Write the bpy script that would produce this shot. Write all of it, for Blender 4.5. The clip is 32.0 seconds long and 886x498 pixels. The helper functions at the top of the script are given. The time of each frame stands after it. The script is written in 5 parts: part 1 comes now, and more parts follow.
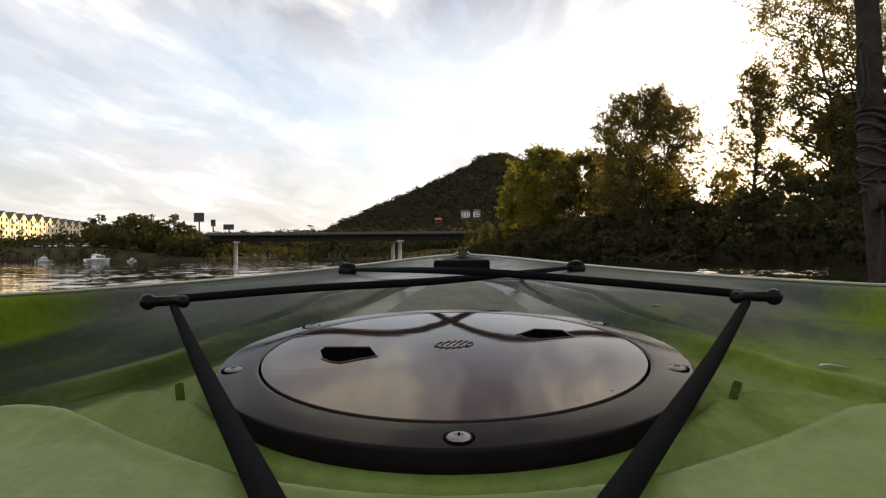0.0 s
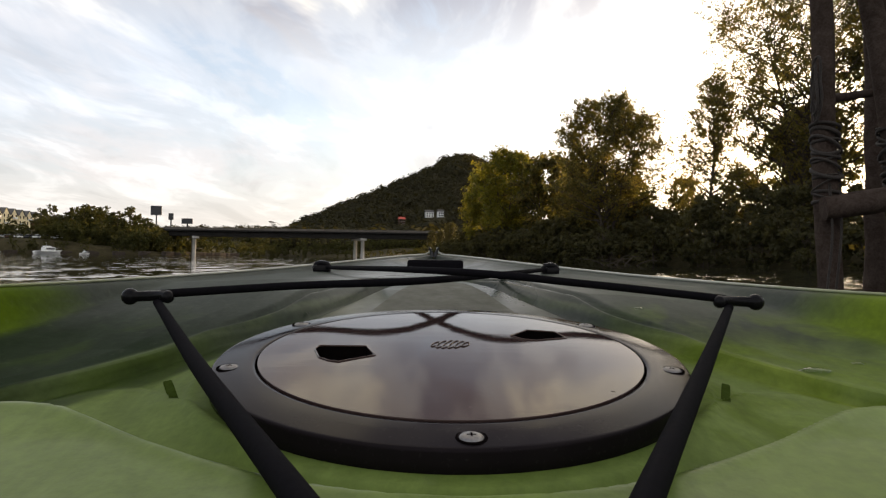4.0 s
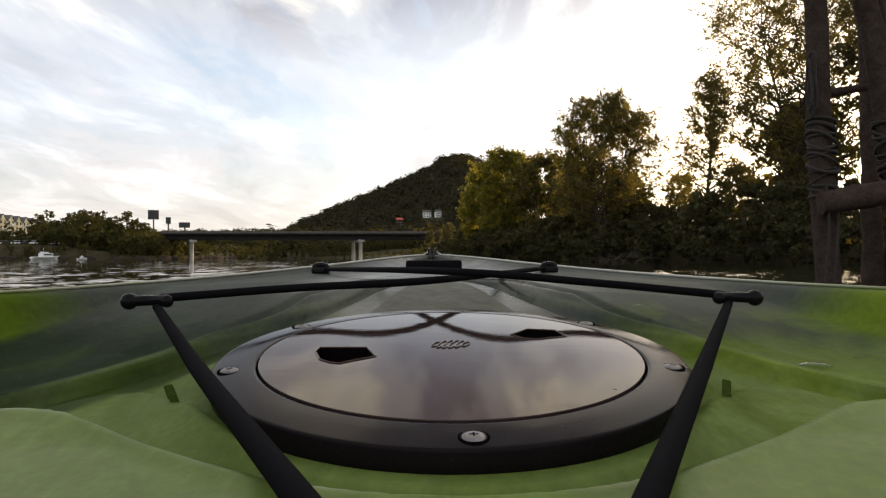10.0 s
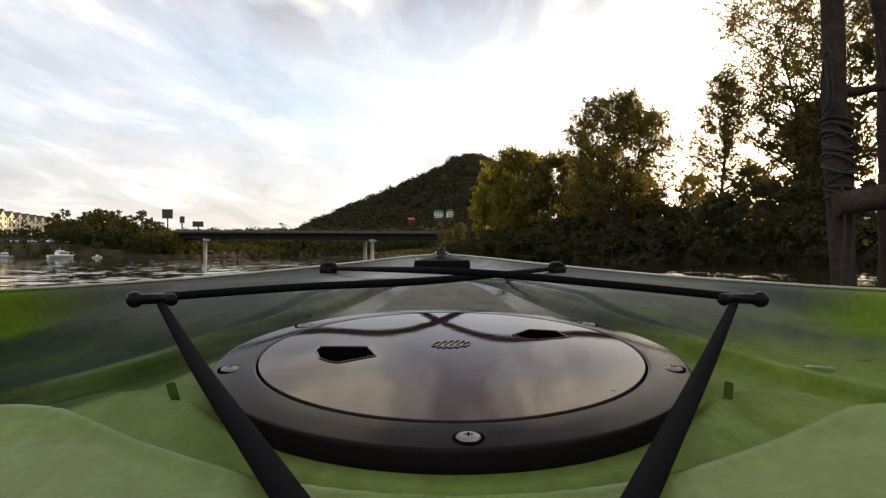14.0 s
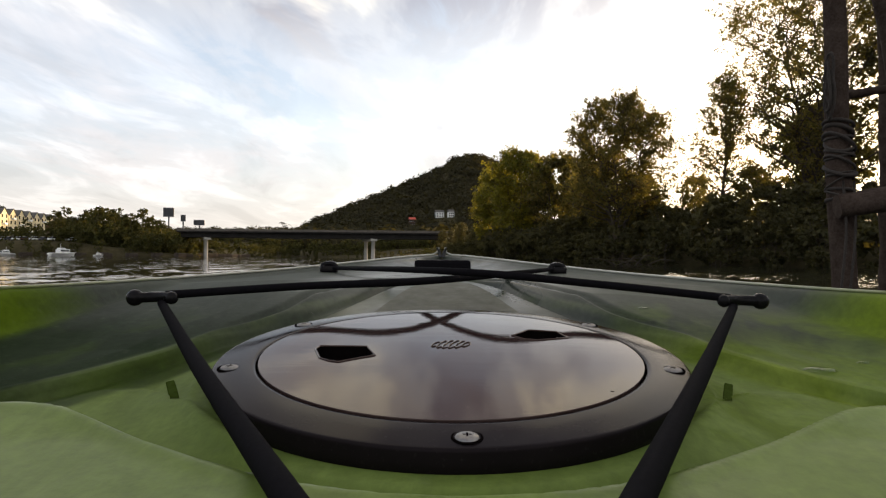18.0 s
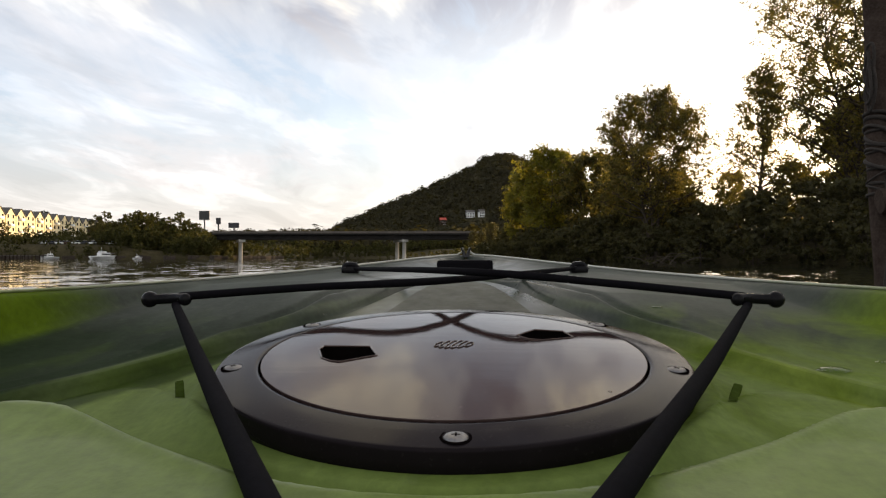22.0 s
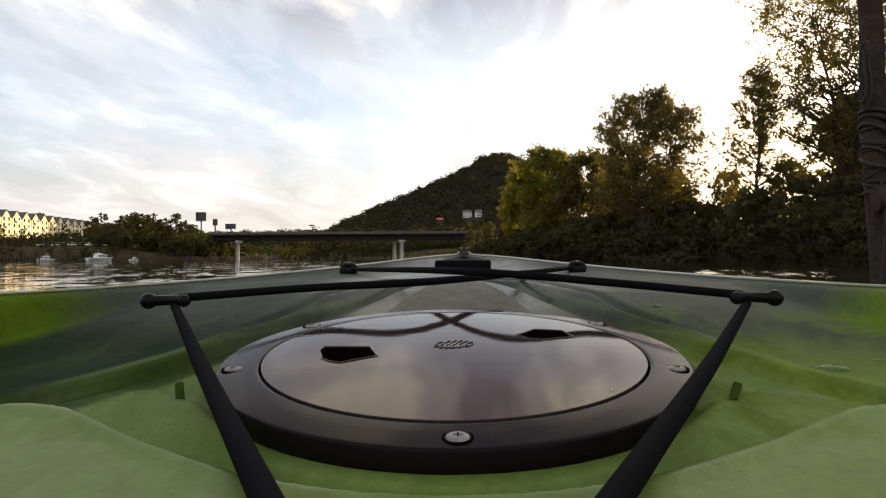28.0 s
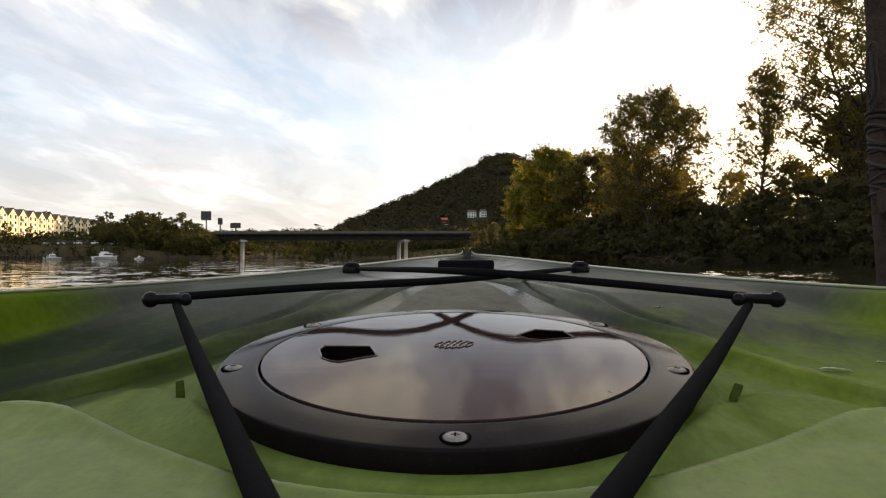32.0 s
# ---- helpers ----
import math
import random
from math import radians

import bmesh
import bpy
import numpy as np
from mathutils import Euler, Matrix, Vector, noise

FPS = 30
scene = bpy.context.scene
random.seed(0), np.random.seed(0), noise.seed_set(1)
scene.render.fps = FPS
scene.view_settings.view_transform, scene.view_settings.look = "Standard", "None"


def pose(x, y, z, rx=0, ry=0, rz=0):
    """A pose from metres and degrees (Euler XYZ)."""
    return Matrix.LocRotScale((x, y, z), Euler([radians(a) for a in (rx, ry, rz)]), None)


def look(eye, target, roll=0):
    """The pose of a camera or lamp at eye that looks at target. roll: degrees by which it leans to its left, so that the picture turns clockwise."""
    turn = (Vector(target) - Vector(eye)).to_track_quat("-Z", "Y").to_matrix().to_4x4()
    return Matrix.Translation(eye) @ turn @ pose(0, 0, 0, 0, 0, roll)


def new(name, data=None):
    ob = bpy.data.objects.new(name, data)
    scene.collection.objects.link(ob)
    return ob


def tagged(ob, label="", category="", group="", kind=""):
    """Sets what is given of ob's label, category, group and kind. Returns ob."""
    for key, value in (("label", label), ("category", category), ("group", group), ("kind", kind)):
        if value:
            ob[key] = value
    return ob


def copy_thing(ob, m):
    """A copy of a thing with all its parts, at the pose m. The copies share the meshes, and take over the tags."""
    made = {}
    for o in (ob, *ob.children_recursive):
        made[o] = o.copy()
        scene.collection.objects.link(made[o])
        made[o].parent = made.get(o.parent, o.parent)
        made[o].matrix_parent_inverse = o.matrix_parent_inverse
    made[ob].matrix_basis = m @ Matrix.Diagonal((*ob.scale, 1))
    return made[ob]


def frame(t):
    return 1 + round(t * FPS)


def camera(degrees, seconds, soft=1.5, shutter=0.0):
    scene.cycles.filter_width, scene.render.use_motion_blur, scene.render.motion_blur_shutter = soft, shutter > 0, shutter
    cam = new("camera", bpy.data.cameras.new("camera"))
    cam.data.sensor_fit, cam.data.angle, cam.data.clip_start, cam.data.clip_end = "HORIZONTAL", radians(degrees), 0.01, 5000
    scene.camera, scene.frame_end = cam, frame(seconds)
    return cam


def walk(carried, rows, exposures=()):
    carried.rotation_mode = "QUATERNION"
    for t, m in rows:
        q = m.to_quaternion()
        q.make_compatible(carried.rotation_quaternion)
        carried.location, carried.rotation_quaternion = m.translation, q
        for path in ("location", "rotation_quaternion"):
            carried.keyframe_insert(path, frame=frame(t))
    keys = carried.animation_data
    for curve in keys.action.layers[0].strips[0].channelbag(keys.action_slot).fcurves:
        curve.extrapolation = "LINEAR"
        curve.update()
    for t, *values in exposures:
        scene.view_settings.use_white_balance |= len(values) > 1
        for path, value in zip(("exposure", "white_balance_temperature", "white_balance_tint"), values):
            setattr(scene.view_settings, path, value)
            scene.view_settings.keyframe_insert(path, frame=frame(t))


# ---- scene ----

# ---------------------------------------------------------------- camera and its walk
# The camera sits on the foredeck of a kayak, just behind a round hatch, and sways about it.
EYE_Z = 0.42                # height of the lens over the water
LEAN = -0.15                # the boat's lean to its left, degrees
PIVOT_Y = 0.35              # the sway turns about a point over the hatch
DECK_SLOPE = 0.132
cam = camera(70.0, 32.0, soft=1.25)
SWAY = [(0, 1.03, 0.46), (0.5, 0.76, 0.80), (1, 0.15, 0.46), (1.5, -0.71, 0.20), (2, -1.62, 0.36), (2.5, -2.21, 0.03),
        (3, -2.01, -0.07), (3.5, -1.87, -0.20), (5.5, -1.59, -1.40), (6, -1.54, -1.27), (6.5, -1.57, -0.20),
        (7, -1.57, -0.94), (7.5, -1.82, -0.77), (8, -2.26, -0.17), (8.5, -2.62, 0.03), (9, -2.45, -0.07),
        (9.5, -2.08, 0.03), (10, -1.87, 0.20), (10.5, -1.62, -0.27), (11, -1.45, -0.07), (11.5, -1.30, -0.27),
        (12, -1.18, -0.84), (12.5, -1.06, -1.40), (13, -1.06, -0.94), (13.5, -1.05, -0.27), (14, -1.01, -0.00),
        (14.5, -1.33, 0.36), (16.5, -2.01, 0.56), (17, -1.74, 0.13), (17.5, -1.52, 0.10), (18, -0.96, -0.27),
        (18.5, -0.08, 0.10), (19, 0.71, 0.46), (19.5, 1.59, 0.60), (20, 1.96, 0.36), (20.5, 1.59, -0.10),
        (21, 1.30, 0.10), (21.5, 1.13, -0.00), (22, 1.35, 0.10), (22.5, 2.08, 0.46), (23, 2.80, 0.03),
        (23.5, 3.00, -0.27), (24, 2.30, -0.30), (24.5, 1.69, 0.03), (25, 1.25, -0.00), (25.5, 1.42, 0.23),
        (27.5, 1.59, 0.23), (28, 1.15, 0.33), (28.5, 1.20, 0.80), (29, 1.62, 0.50), (29.5, 1.86, 0.50),
        (30, 2.01, 0.33), (30.5, 1.62, 0.13), (31, 1.10, 0.43), (31.5, 1.08, 0.50), (32, 1.47, 0.13)]

BOAT = pose(0, 0, EYE_Z, -0.68, LEAN, 0) @ pose(0, 0, -EYE_Z)


def sway(turn, lean):
    return (BOAT @ pose(0, PIVOT_Y, EYE_Z, 0, 0, turn) @ pose(0, -PIVOT_Y, 0, 0, lean, 0)
            @ pose(0, 0, 0, 91.48, 0, 0.8))


walk(cam, [(t, sway(1.22 * turn, 1.25 * lean)) for t, turn, lean in SWAY])

# ---------------------------------------------------------------- sky and sun
SUN_AZ, SUN_EL = radians(31.5), radians(8.5)          # from +y towards +x, and over the horizon
SUN_DIR = Vector((math.sin(SUN_AZ) * math.cos(SUN_EL), math.cos(SUN_AZ) * math.cos(SUN_EL), math.sin(SUN_EL)))

world = bpy.data.worlds.new("evening_sky")
scene.world = world
world.use_nodes = True
wt = world.node_tree
wt.nodes.clear()


def wnode(kind, **values):
    n = wt.nodes.new(kind)
    for k, v in values.items():
        n.inputs[k].default_value = v
    return n


def wmath(op, a, b=None, clamp=False):
    n = wt.nodes.new("ShaderNodeMath")
    n.operation, n.use_clamp = op, clamp
    for i, v in enumerate((a, b)):
        if v is None:
            continue
        if isinstance(v, (int, float)):
            n.inputs[i].default_value = v
        else:
            wt.links.new(v, n.inputs[i])
    return n.outputs[0]


def wmix(fac, a, b, mode="MIX"):
    n = wt.nodes.new("ShaderNodeMix")
    n.data_type, n.blend_type = "RGBA", mode
    for i, v in ((0, fac), (6, a), (7, b)):
        if isinstance(v, (int, float)):
            n.inputs[i].default_value = v
        elif isinstance(v, tuple):
            n.inputs[i].default_value = (*v, 1)
        else:
            wt.links.new(v, n.inputs[i])
    return n.outputs[2]


def wramp(fac, *stops):
    n = wt.nodes.new("ShaderNodeValToRGB")
    n.color_ramp.interpolation = "EASE"
    while len(n.color_ramp.elements) < len(stops):
        n.color_ramp.elements.new(0.5)
    for e, (p, c) in zip(n.color_ramp.elements, stops):
        e.position = p
        e.color = (c, c, c, 1) if isinstance(c, (int, float)) else (*c, 1)
    wt.links.new(fac, n.inputs[0])
    return n.outputs[0]


sky = wt.nodes.new("ShaderNodeTexSky")
sky.sky_type, sky.sun_disc = "NISHITA", False
sky.sun_elevation, sky.sun_rotation = SUN_EL, SUN_AZ
sky.air_density, sky.dust_density, sky.ozone_density = 1.0, 1.6, 1.5
coord = wt.nodes.new("ShaderNodeTexCoord")
sep = wt.nodes.new("ShaderNodeSeparateXYZ")
wt.links.new(coord.outputs["Generated"], sep.inputs[0])
# a flat cloud layer seen in perspective: the direction divided by its height
lift = wmath("ADD", wmath("MAXIMUM", sep.outputs[2], 0.0), 0.13)
layer = wt.nodes.new("ShaderNodeCombineXYZ")
wt.links.new(wmath("DIVIDE", sep.outputs[0], lift), layer.inputs[0])
wt.links.new(wmath("DIVIDE", sep.outputs[1], lift), layer.inputs[1])
turned = wt.nodes.new("ShaderNodeMapping")
turned.inputs["Rotation"].default_value = (0, 0, radians(-28))
turned.inputs["Scale"].default_value = (1.25, 0.62, 1.0)
turned.inputs["Location"].default_value = (2.7, 1.3, 0.0)
wt.links.new(layer.outputs[0], turned.inputs[0])


def clouds(scale, detail, rough, warp):
    n = wnode("ShaderNodeTexNoise", Scale=scale, Detail=detail, Roughness=rough, Distortion=warp)
    wt.links.new(turned.outputs[0], n.inputs["Vector"])
    return n.outputs[0]


big, fine = clouds(0.75, 5.0, 0.56, 0.5), clouds(2.9, 6.0, 0.62, 0.9)
cover = wramp(wmath("ADD", wmath("MULTIPLY", big, 0.74), wmath("MULTIPLY", fine, 0.26)),
              (0.38, 0.0), (0.49, 0.62), (0.62, 1.0))
puffs = clouds(1.7, 5.0, 0.58, 0.5)
# the layer is smooth near the horizon and more broken overhead
body = wmix(wramp(sep.outputs[2], (0.28, 0.0), (0.42, 1.0)), wramp(puffs, (0.34, 0.87), (0.48, 1.0), (0.62, 1.22)),
            wramp(puffs, (0.38, (0.40, 0.34, 0.35)), (0.48, (0.88, 0.79, 0.70)), (0.58, (1.74, 1.52, 1.10))))
# clouds brighten towards the sun behind them
toward = wt.nodes.new("ShaderNodeVectorMath")
toward.operation = "DOT_PRODUCT"
toward.inputs[1].default_value = SUN_DIR
wt.links.new(coord.outputs["Generated"], toward.inputs[0])
near_sun = wmath("POWER", wmath("ADD", wmath("MULTIPLY", toward.outputs["Value"], 0.5), 0.5), 12.0)
halo = wmath("POWER", wmath("MAXIMUM", toward.outputs["Value"], 0.0), 60.0)
cloud_grey = wmix(near_sun, (0.525, 0.535, 0.57), (0.79, 0.785, 0.785))
low = wramp(sep.outputs[2], (0.0, 1.0), (0.26, 0.0))
cloud_tint = wmix(low, cloud_grey, wmix(1.0, cloud_grey, (1.03, 0.93, 0.80), "MULTIPLY"))
cloud_lit = wmix(1.0, cloud_tint, body, "MULTIPLY")
glow = wmix(halo, (0, 0, 0), (2.6, 2.1, 1.4))
cloud_lit = wmix(1.0, cloud_lit, glow, "ADD")
core = wmath("POWER", wmath("MAXIMUM", toward.outputs["Value"], 0.0), 1400.0)
cloud_lit = wmix(1.0, cloud_lit, wmix(core, (0, 0, 0), (16.0, 12.0, 7.0)), "ADD")
CLOUD_GAIN, SKY_GAIN = 16.8, 1.5
cover = wmath("MAXIMUM", cover, wramp(sep.outputs[2], (0.03, 0.92), (0.24, 0.3)))
open_sky = wmix(1.0, wmix(1.0, sky.outputs[0], (SKY_GAIN,) * 3, "MULTIPLY"), (2.7, 3.1, 3.9), "ADD")
lit = wmix(cover, open_sky, wmix(1.0, cloud_lit, (CLOUD_GAIN,) * 3, "MULTIPLY"))
ground_side = wramp(sep.outputs[2], (0.0, 0.0), (0.004, 1.0))
back = wt.nodes.new("ShaderNodeBackground")
back.inputs[1].default_value = 0.094
wt.links.new(wmix(ground_side, (0.5, 0.5, 0.5), lit), back.inputs[0])
wout = wt.nodes.new("ShaderNodeOutputWorld")
wt.links.new(back.outputs[0], wout.inputs[0])

sun = bpy.data.lights.new("sun", "SUN")
sun.energy, sun.angle, sun.color = 8.0, radians(0.6), (1.0, 0.72, 0.42)
sun_ob = new("sun", sun)
sun_ob.matrix_world = look((300 * SUN_DIR.x, 300 * SUN_DIR.y, 300 * SUN_DIR.z), (0, 0, 0))
scene.view_settings.exposure = 0.09


# ---------------------------------------------------------------- small mesh helpers
def mesh_from(name, verts, faces, smooth=True):
    me = bpy.data.meshes.new(name)
    me.from_pydata([tuple(v) for v in verts], [], [tuple(f) for f in faces])
    me.update()
    if smooth:
        me.polygons.foreach_set("use_smooth", [True] * len(me.polygons))
    return me


def quads(name, v):
    """A mesh of loose quads from an (n, 4, 3) array."""
    n = len(v)
    me = bpy.data.meshes.new(name)
    me.vertices.add(n * 4)
    me.vertices.foreach_set("co", np.asarray(v, dtype=np.float32).reshape(-1))
    me.loops.add(n * 4)
    me.loops.foreach_set("vertex_index", np.arange(n * 4, dtype=np.int32))
    me.polygons.add(n)
    me.polygons.foreach_set("loop_start", np.arange(0, n * 4, 4, dtype=np.int32))
    me.polygons.foreach_set("loop_total", np.full(n, 4, dtype=np.int32))
    me.update(calc_edges=True)
    return me


def hang(ob, parent):
    ob.parent = parent
    return ob


def mpart(name, me, mat, parent=None, label=""):
    """A ready mesh as one object, under a thing or alone."""
    if mat is not None and not me.materials:
        me.materials.append(mat)
    ob = new(name, me)
    if parent is not None:
        ob.parent = parent
    return tagged(ob, label)


def part(name, bm, mat, parent=None, label="", smooth=None):
    """A bmesh as one object, under a thing or alone."""
    me = bpy.data.meshes.new(name)
    bm.normal_update()
    if smooth is not None:
        for f in bm.faces:
            f.smooth = smooth
    bm.to_mesh(me)
    bm.free()
    return mpart(name, me, mat, parent, label)


def root(name, x, y, z, turn=0, label="", category="", group="", kind=""):
    ob = new(name)
    ob.empty_display_size = 0.3
    ob.matrix_basis = pose(x, y, z, 0, 0, turn)
    return tagged(ob, label, category, group, kind)


def add_box(bm, cx, cy, cz, sx, sy, sz, m=None, bevel=0.0):
    r = bmesh.ops.create_cube(bm, size=1)
    mm = Matrix.Translation((cx, cy, cz)) @ Matrix.Diagonal((sx, sy, sz, 1))
    if m is not None:
        mm = m @ mm
    bmesh.ops.transform(bm, matrix=mm, verts=r["verts"])
    if bevel:
        es = list({e for v in r["verts"] for e in v.link_edges})
        bmesh.ops.bevel(bm, geom=es, offset=bevel, segments=2, profile=0.6, affect="EDGES", clamp_overlap=True)
    return bm


def box(cx, cy, cz, sx, sy, sz, m=None, bevel=0.0):
    return add_box(bmesh.new(), cx, cy, cz, sx, sy, sz, m, bevel)


def spline(points, steps):
    """Catmull-Rom through the points."""
    p = [Vector(q) for q in points]
    p = [2 * p[0] - p[1], *p, 2 * p[-1] - p[-2]]
    out = []
    for i in range(1, len(p) - 2):
        for s in range(steps):
            t = s / steps
            a, b, c, d = p[i - 1], p[i], p[i + 1], p[i + 2]
            out.append(0.5 * ((2 * b) + (c - a) * t + (2 * a - 5 * b + 4 * c - d) * t * t + (3 * b - a - 3 * c + d) * t ** 3))
    out.append(p[-2])
    return out


def add_tube(bm, path, radii, sides=10, caps=True, rough=0.0, seed=0):
    rnd = random.Random(seed)
    path = [Vector(p) for p in path]
    if isinstance(radii, (int, float)):
        radii = [radii] * len(path)
    if len(radii) != len(path):
        radii = list(np.interp(np.linspace(0, 1, len(path)), np.linspace(0, 1, len(radii)), radii))
    up = Vector((0.13, 0.21, 1)).normalized()
    rings = []
    for i, p in enumerate(path):
        d = (path[min(i + 1, len(path) - 1)] - path[max(i - 1, 0)]).normalized()
        a = d.cross(up)
        if a.length < 0.05:
            a = d.cross(Vector((1, 0, 0)))
        a.normalize()
        b = a.cross(d)
        ring = []
        for k in range(sides):
            w = 2 * math.pi * k / sides
            r = float(radii[i]) * (1 + rough * rnd.uniform(-1, 1))
            ring.append(bm.verts.new(p + r * (math.cos(w) * a + math.sin(w) * b)))
        rings.append(ring)
    for r0, r1 in zip(rings, rings[1:]):
        for k in range(sides):
            f = bm.faces.new((r0[k], r0[(k + 1) % sides], r1[(k + 1) % sides], r1[k]))
            f.smooth = True
    if caps:
        bm.faces.new(rings[0])
        bm.faces.new(list(reversed(rings[-1])))
    return bm


def tube(path, radii, sides=10, rough=0.0, seed=0):
    return add_tube(bmesh.new(), path, radii, sides, True, rough, seed)


def lathe(profile, sides=64, close=False):
    """Turns (r, z) pairs round the z axis."""
    bm = bmesh.new()
    rings = []
    for r, z in profile:
        if r < 1e-6:
            rings.append([bm.verts.new((0, 0, z))])
        else:
            rings.append([bm.verts.new((r * math.cos(2 * math.pi * k / sides), r * math.sin(2 * math.pi * k / sides), z))
                          for k in range(sides)])
    pairs = list(zip(rings, rings[1:])) + ([(rings[-1], rings[0])] if close else [])
    for a, b in pairs:
        for k in range(sides):
            n = (k + 1) % sides
            if len(a) == 1 and len(b) == 1:
                continue
            if len(a) == 1:
                f = bm.faces.new((a[0], b[n], b[k]))
            elif len(b) == 1:
                f = bm.faces.new((a[k], a[n], b[0]))
            else:
                f = bm.faces.new((a[k], a[n], b[n], b[k]))
            f.smooth = True
    bmesh.ops.recalc_face_normals(bm, faces=bm.faces)
    return bm


def grid_mesh(name, v, flip=False):
    """A smooth sheet from an (m, n, 3) array."""
    m, n = v.shape[:2]
    i = np.arange(m * n).reshape(m, n)
    f = np.stack([i[:-1, :-1], i[1:, :-1], i[1:, 1:], i[:-1, 1:]], -1).reshape(-1, 4)
    if flip:
        f = f[:, ::-1]
    me = bpy.data.meshes.new(name)
    me.vertices.add(m * n)
    me.vertices.foreach_set("co", v.astype(np.float32).reshape(-1))
    k = len(f)
    me.loops.add(k * 4)
    me.loops.foreach_set("vertex_index", f.astype(np.int32).reshape(-1))
    me.polygons.add(k)
    me.polygons.foreach_set("loop_start", np.arange(0, k * 4, 4, dtype=np.int32))
    me.polygons.foreach_set("loop_total", np.full(k, 4, dtype=np.int32))
    me.polygons.foreach_set("use_smooth", np.ones(k, dtype=bool))
    me.update(calc_edges=True)
    return me


def ease(x):
    x = np.clip(x, 0, 1)
    return x * x * (3 - 2 * x)


# ---------------------------------------------------------------- materials
class Mat:
    """A node material under construction."""

    def __init__(self, name):
        self.m = bpy.data.materials.new(name)
        self.m.use_nodes = True
        self.t = self.m.node_tree
        self.b = self.t.nodes["Principled BSDF"]
        self.co = self.t.nodes.new("ShaderNodeTexCoord").outputs["Object"]

    def put(self, socket, v):
        if hasattr(v, "links"):
            self.t.links.new(v, socket)
        elif isinstance(v, tuple):
            socket.default_value = (*v, 1) if len(v) == 3 and len(socket.default_value) == 4 else v
        else:
            socket.default_value = v

    def set(self, **kw):
        names = dict(color="Base Color", rough="Roughness", metal="Metallic", ior="IOR", spec="Specular IOR Level",
                     coat="Coat Weight", coat_rough="Coat Roughness", trans="Transmission Weight", emit="Emission Color",
                     glow="Emission Strength", sheen="Sheen Weight", tint="Specular Tint", normal="Normal")
        for k, v in kw.items():
            self.put(self.b.inputs[names[k]], v)
        return self

    def stretch(self, sx, sy, sz, co=None, turn=(0, 0, 0)):
        n = self.t.nodes.new("ShaderNodeMapping")
        n.inputs["Scale"].default_value = (sx, sy, sz)
        n.inputs["Rotation"].default_value = [radians(a) for a in turn]
        self.t.links.new(co or self.co, n.inputs[0])
        return n.outputs[0]

    def noise(self, scale, detail=4.0, rough=0.55, warp=0.0, co=None):
        n = self.t.nodes.new("ShaderNodeTexNoise")
        for k, v in (("Scale", scale), ("Detail", detail), ("Roughness", rough), ("Distortion", warp)):
            n.inputs[k].default_value = v
        self.t.links.new(co or self.co, n.inputs["Vector"])
        return n.outputs[0]

    def ramp(self, fac, *stops):
        n = self.t.nodes.new("ShaderNodeValToRGB")
        while len(n.color_ramp.elements) < len(stops):
            n.color_ramp.elements.new(0.5)
        for e, (p, c) in zip(n.color_ramp.elements, stops):
            e.position = p
            e.color = (c, c, c, 1) if isinstance(c, (int, float)) else (*c, 1)
        self.t.links.new(fac, n.inputs[0])
        return n.outputs[0]

    def mix(self, fac, a, b, mode="MIX"):
        n = self.t.nodes.new("ShaderNodeMix")
        n.data_type, n.blend_type = "RGBA", mode
        for i, v in ((0, fac), (6, a), (7, b)):
            self.put(n.inputs[i], v)
        return n.outputs[2]

    def math(self, op, a, b):
        n = self.t.nodes.new("ShaderNodeMath")
        n.operation = op
        self.put(n.inputs[0], a)
        self.put(n.inputs[1], b)
        return n.outputs[0]

    def bump(self, height, strength, dist, after=None):
        n = self.t.nodes.new("ShaderNodeBump")
        n.inputs["Strength"].default_value, n.inputs["Distance"].default_value = strength, dist
        self.t.links.new(height, n.inputs["Height"])
        if after is not None:
            self.t.links.new(after, n.inputs["Normal"])
        return n.outputs[0]

    def random(self):
        return self.t.nodes.new("ShaderNodeObjectInfo").outputs["Random"]

    def island(self):
        return self.t.nodes.new("ShaderNodeNewGeometry").outputs["Random Per Island"]


def plain(name, a, b, scale, rough=0.6, metal=0.0, bump=0.2, dist=0.01, warp=0.3):
    """Two tones mixed by grain at two scales."""
    k = Mat(name)
    f = k.math("ADD", k.math("MULTIPLY", k.noise(scale, 5, 0.6, warp), 0.6), k.math("MULTIPLY", k.noise(scale * 7, 3), 0.4))
    k.set(color=k.mix(k.ramp(f, (0.36, 0.0), (0.64, 1.0)), a, b), metal=metal,
          rough=k.ramp(k.noise(scale * 3), (0.3, max(rough - 0.12, 0.02)), (0.7, min(rough + 0.1, 1.0))))
    if bump:
        k.set(normal=k.bump(f, bump, dist))
    return k.m


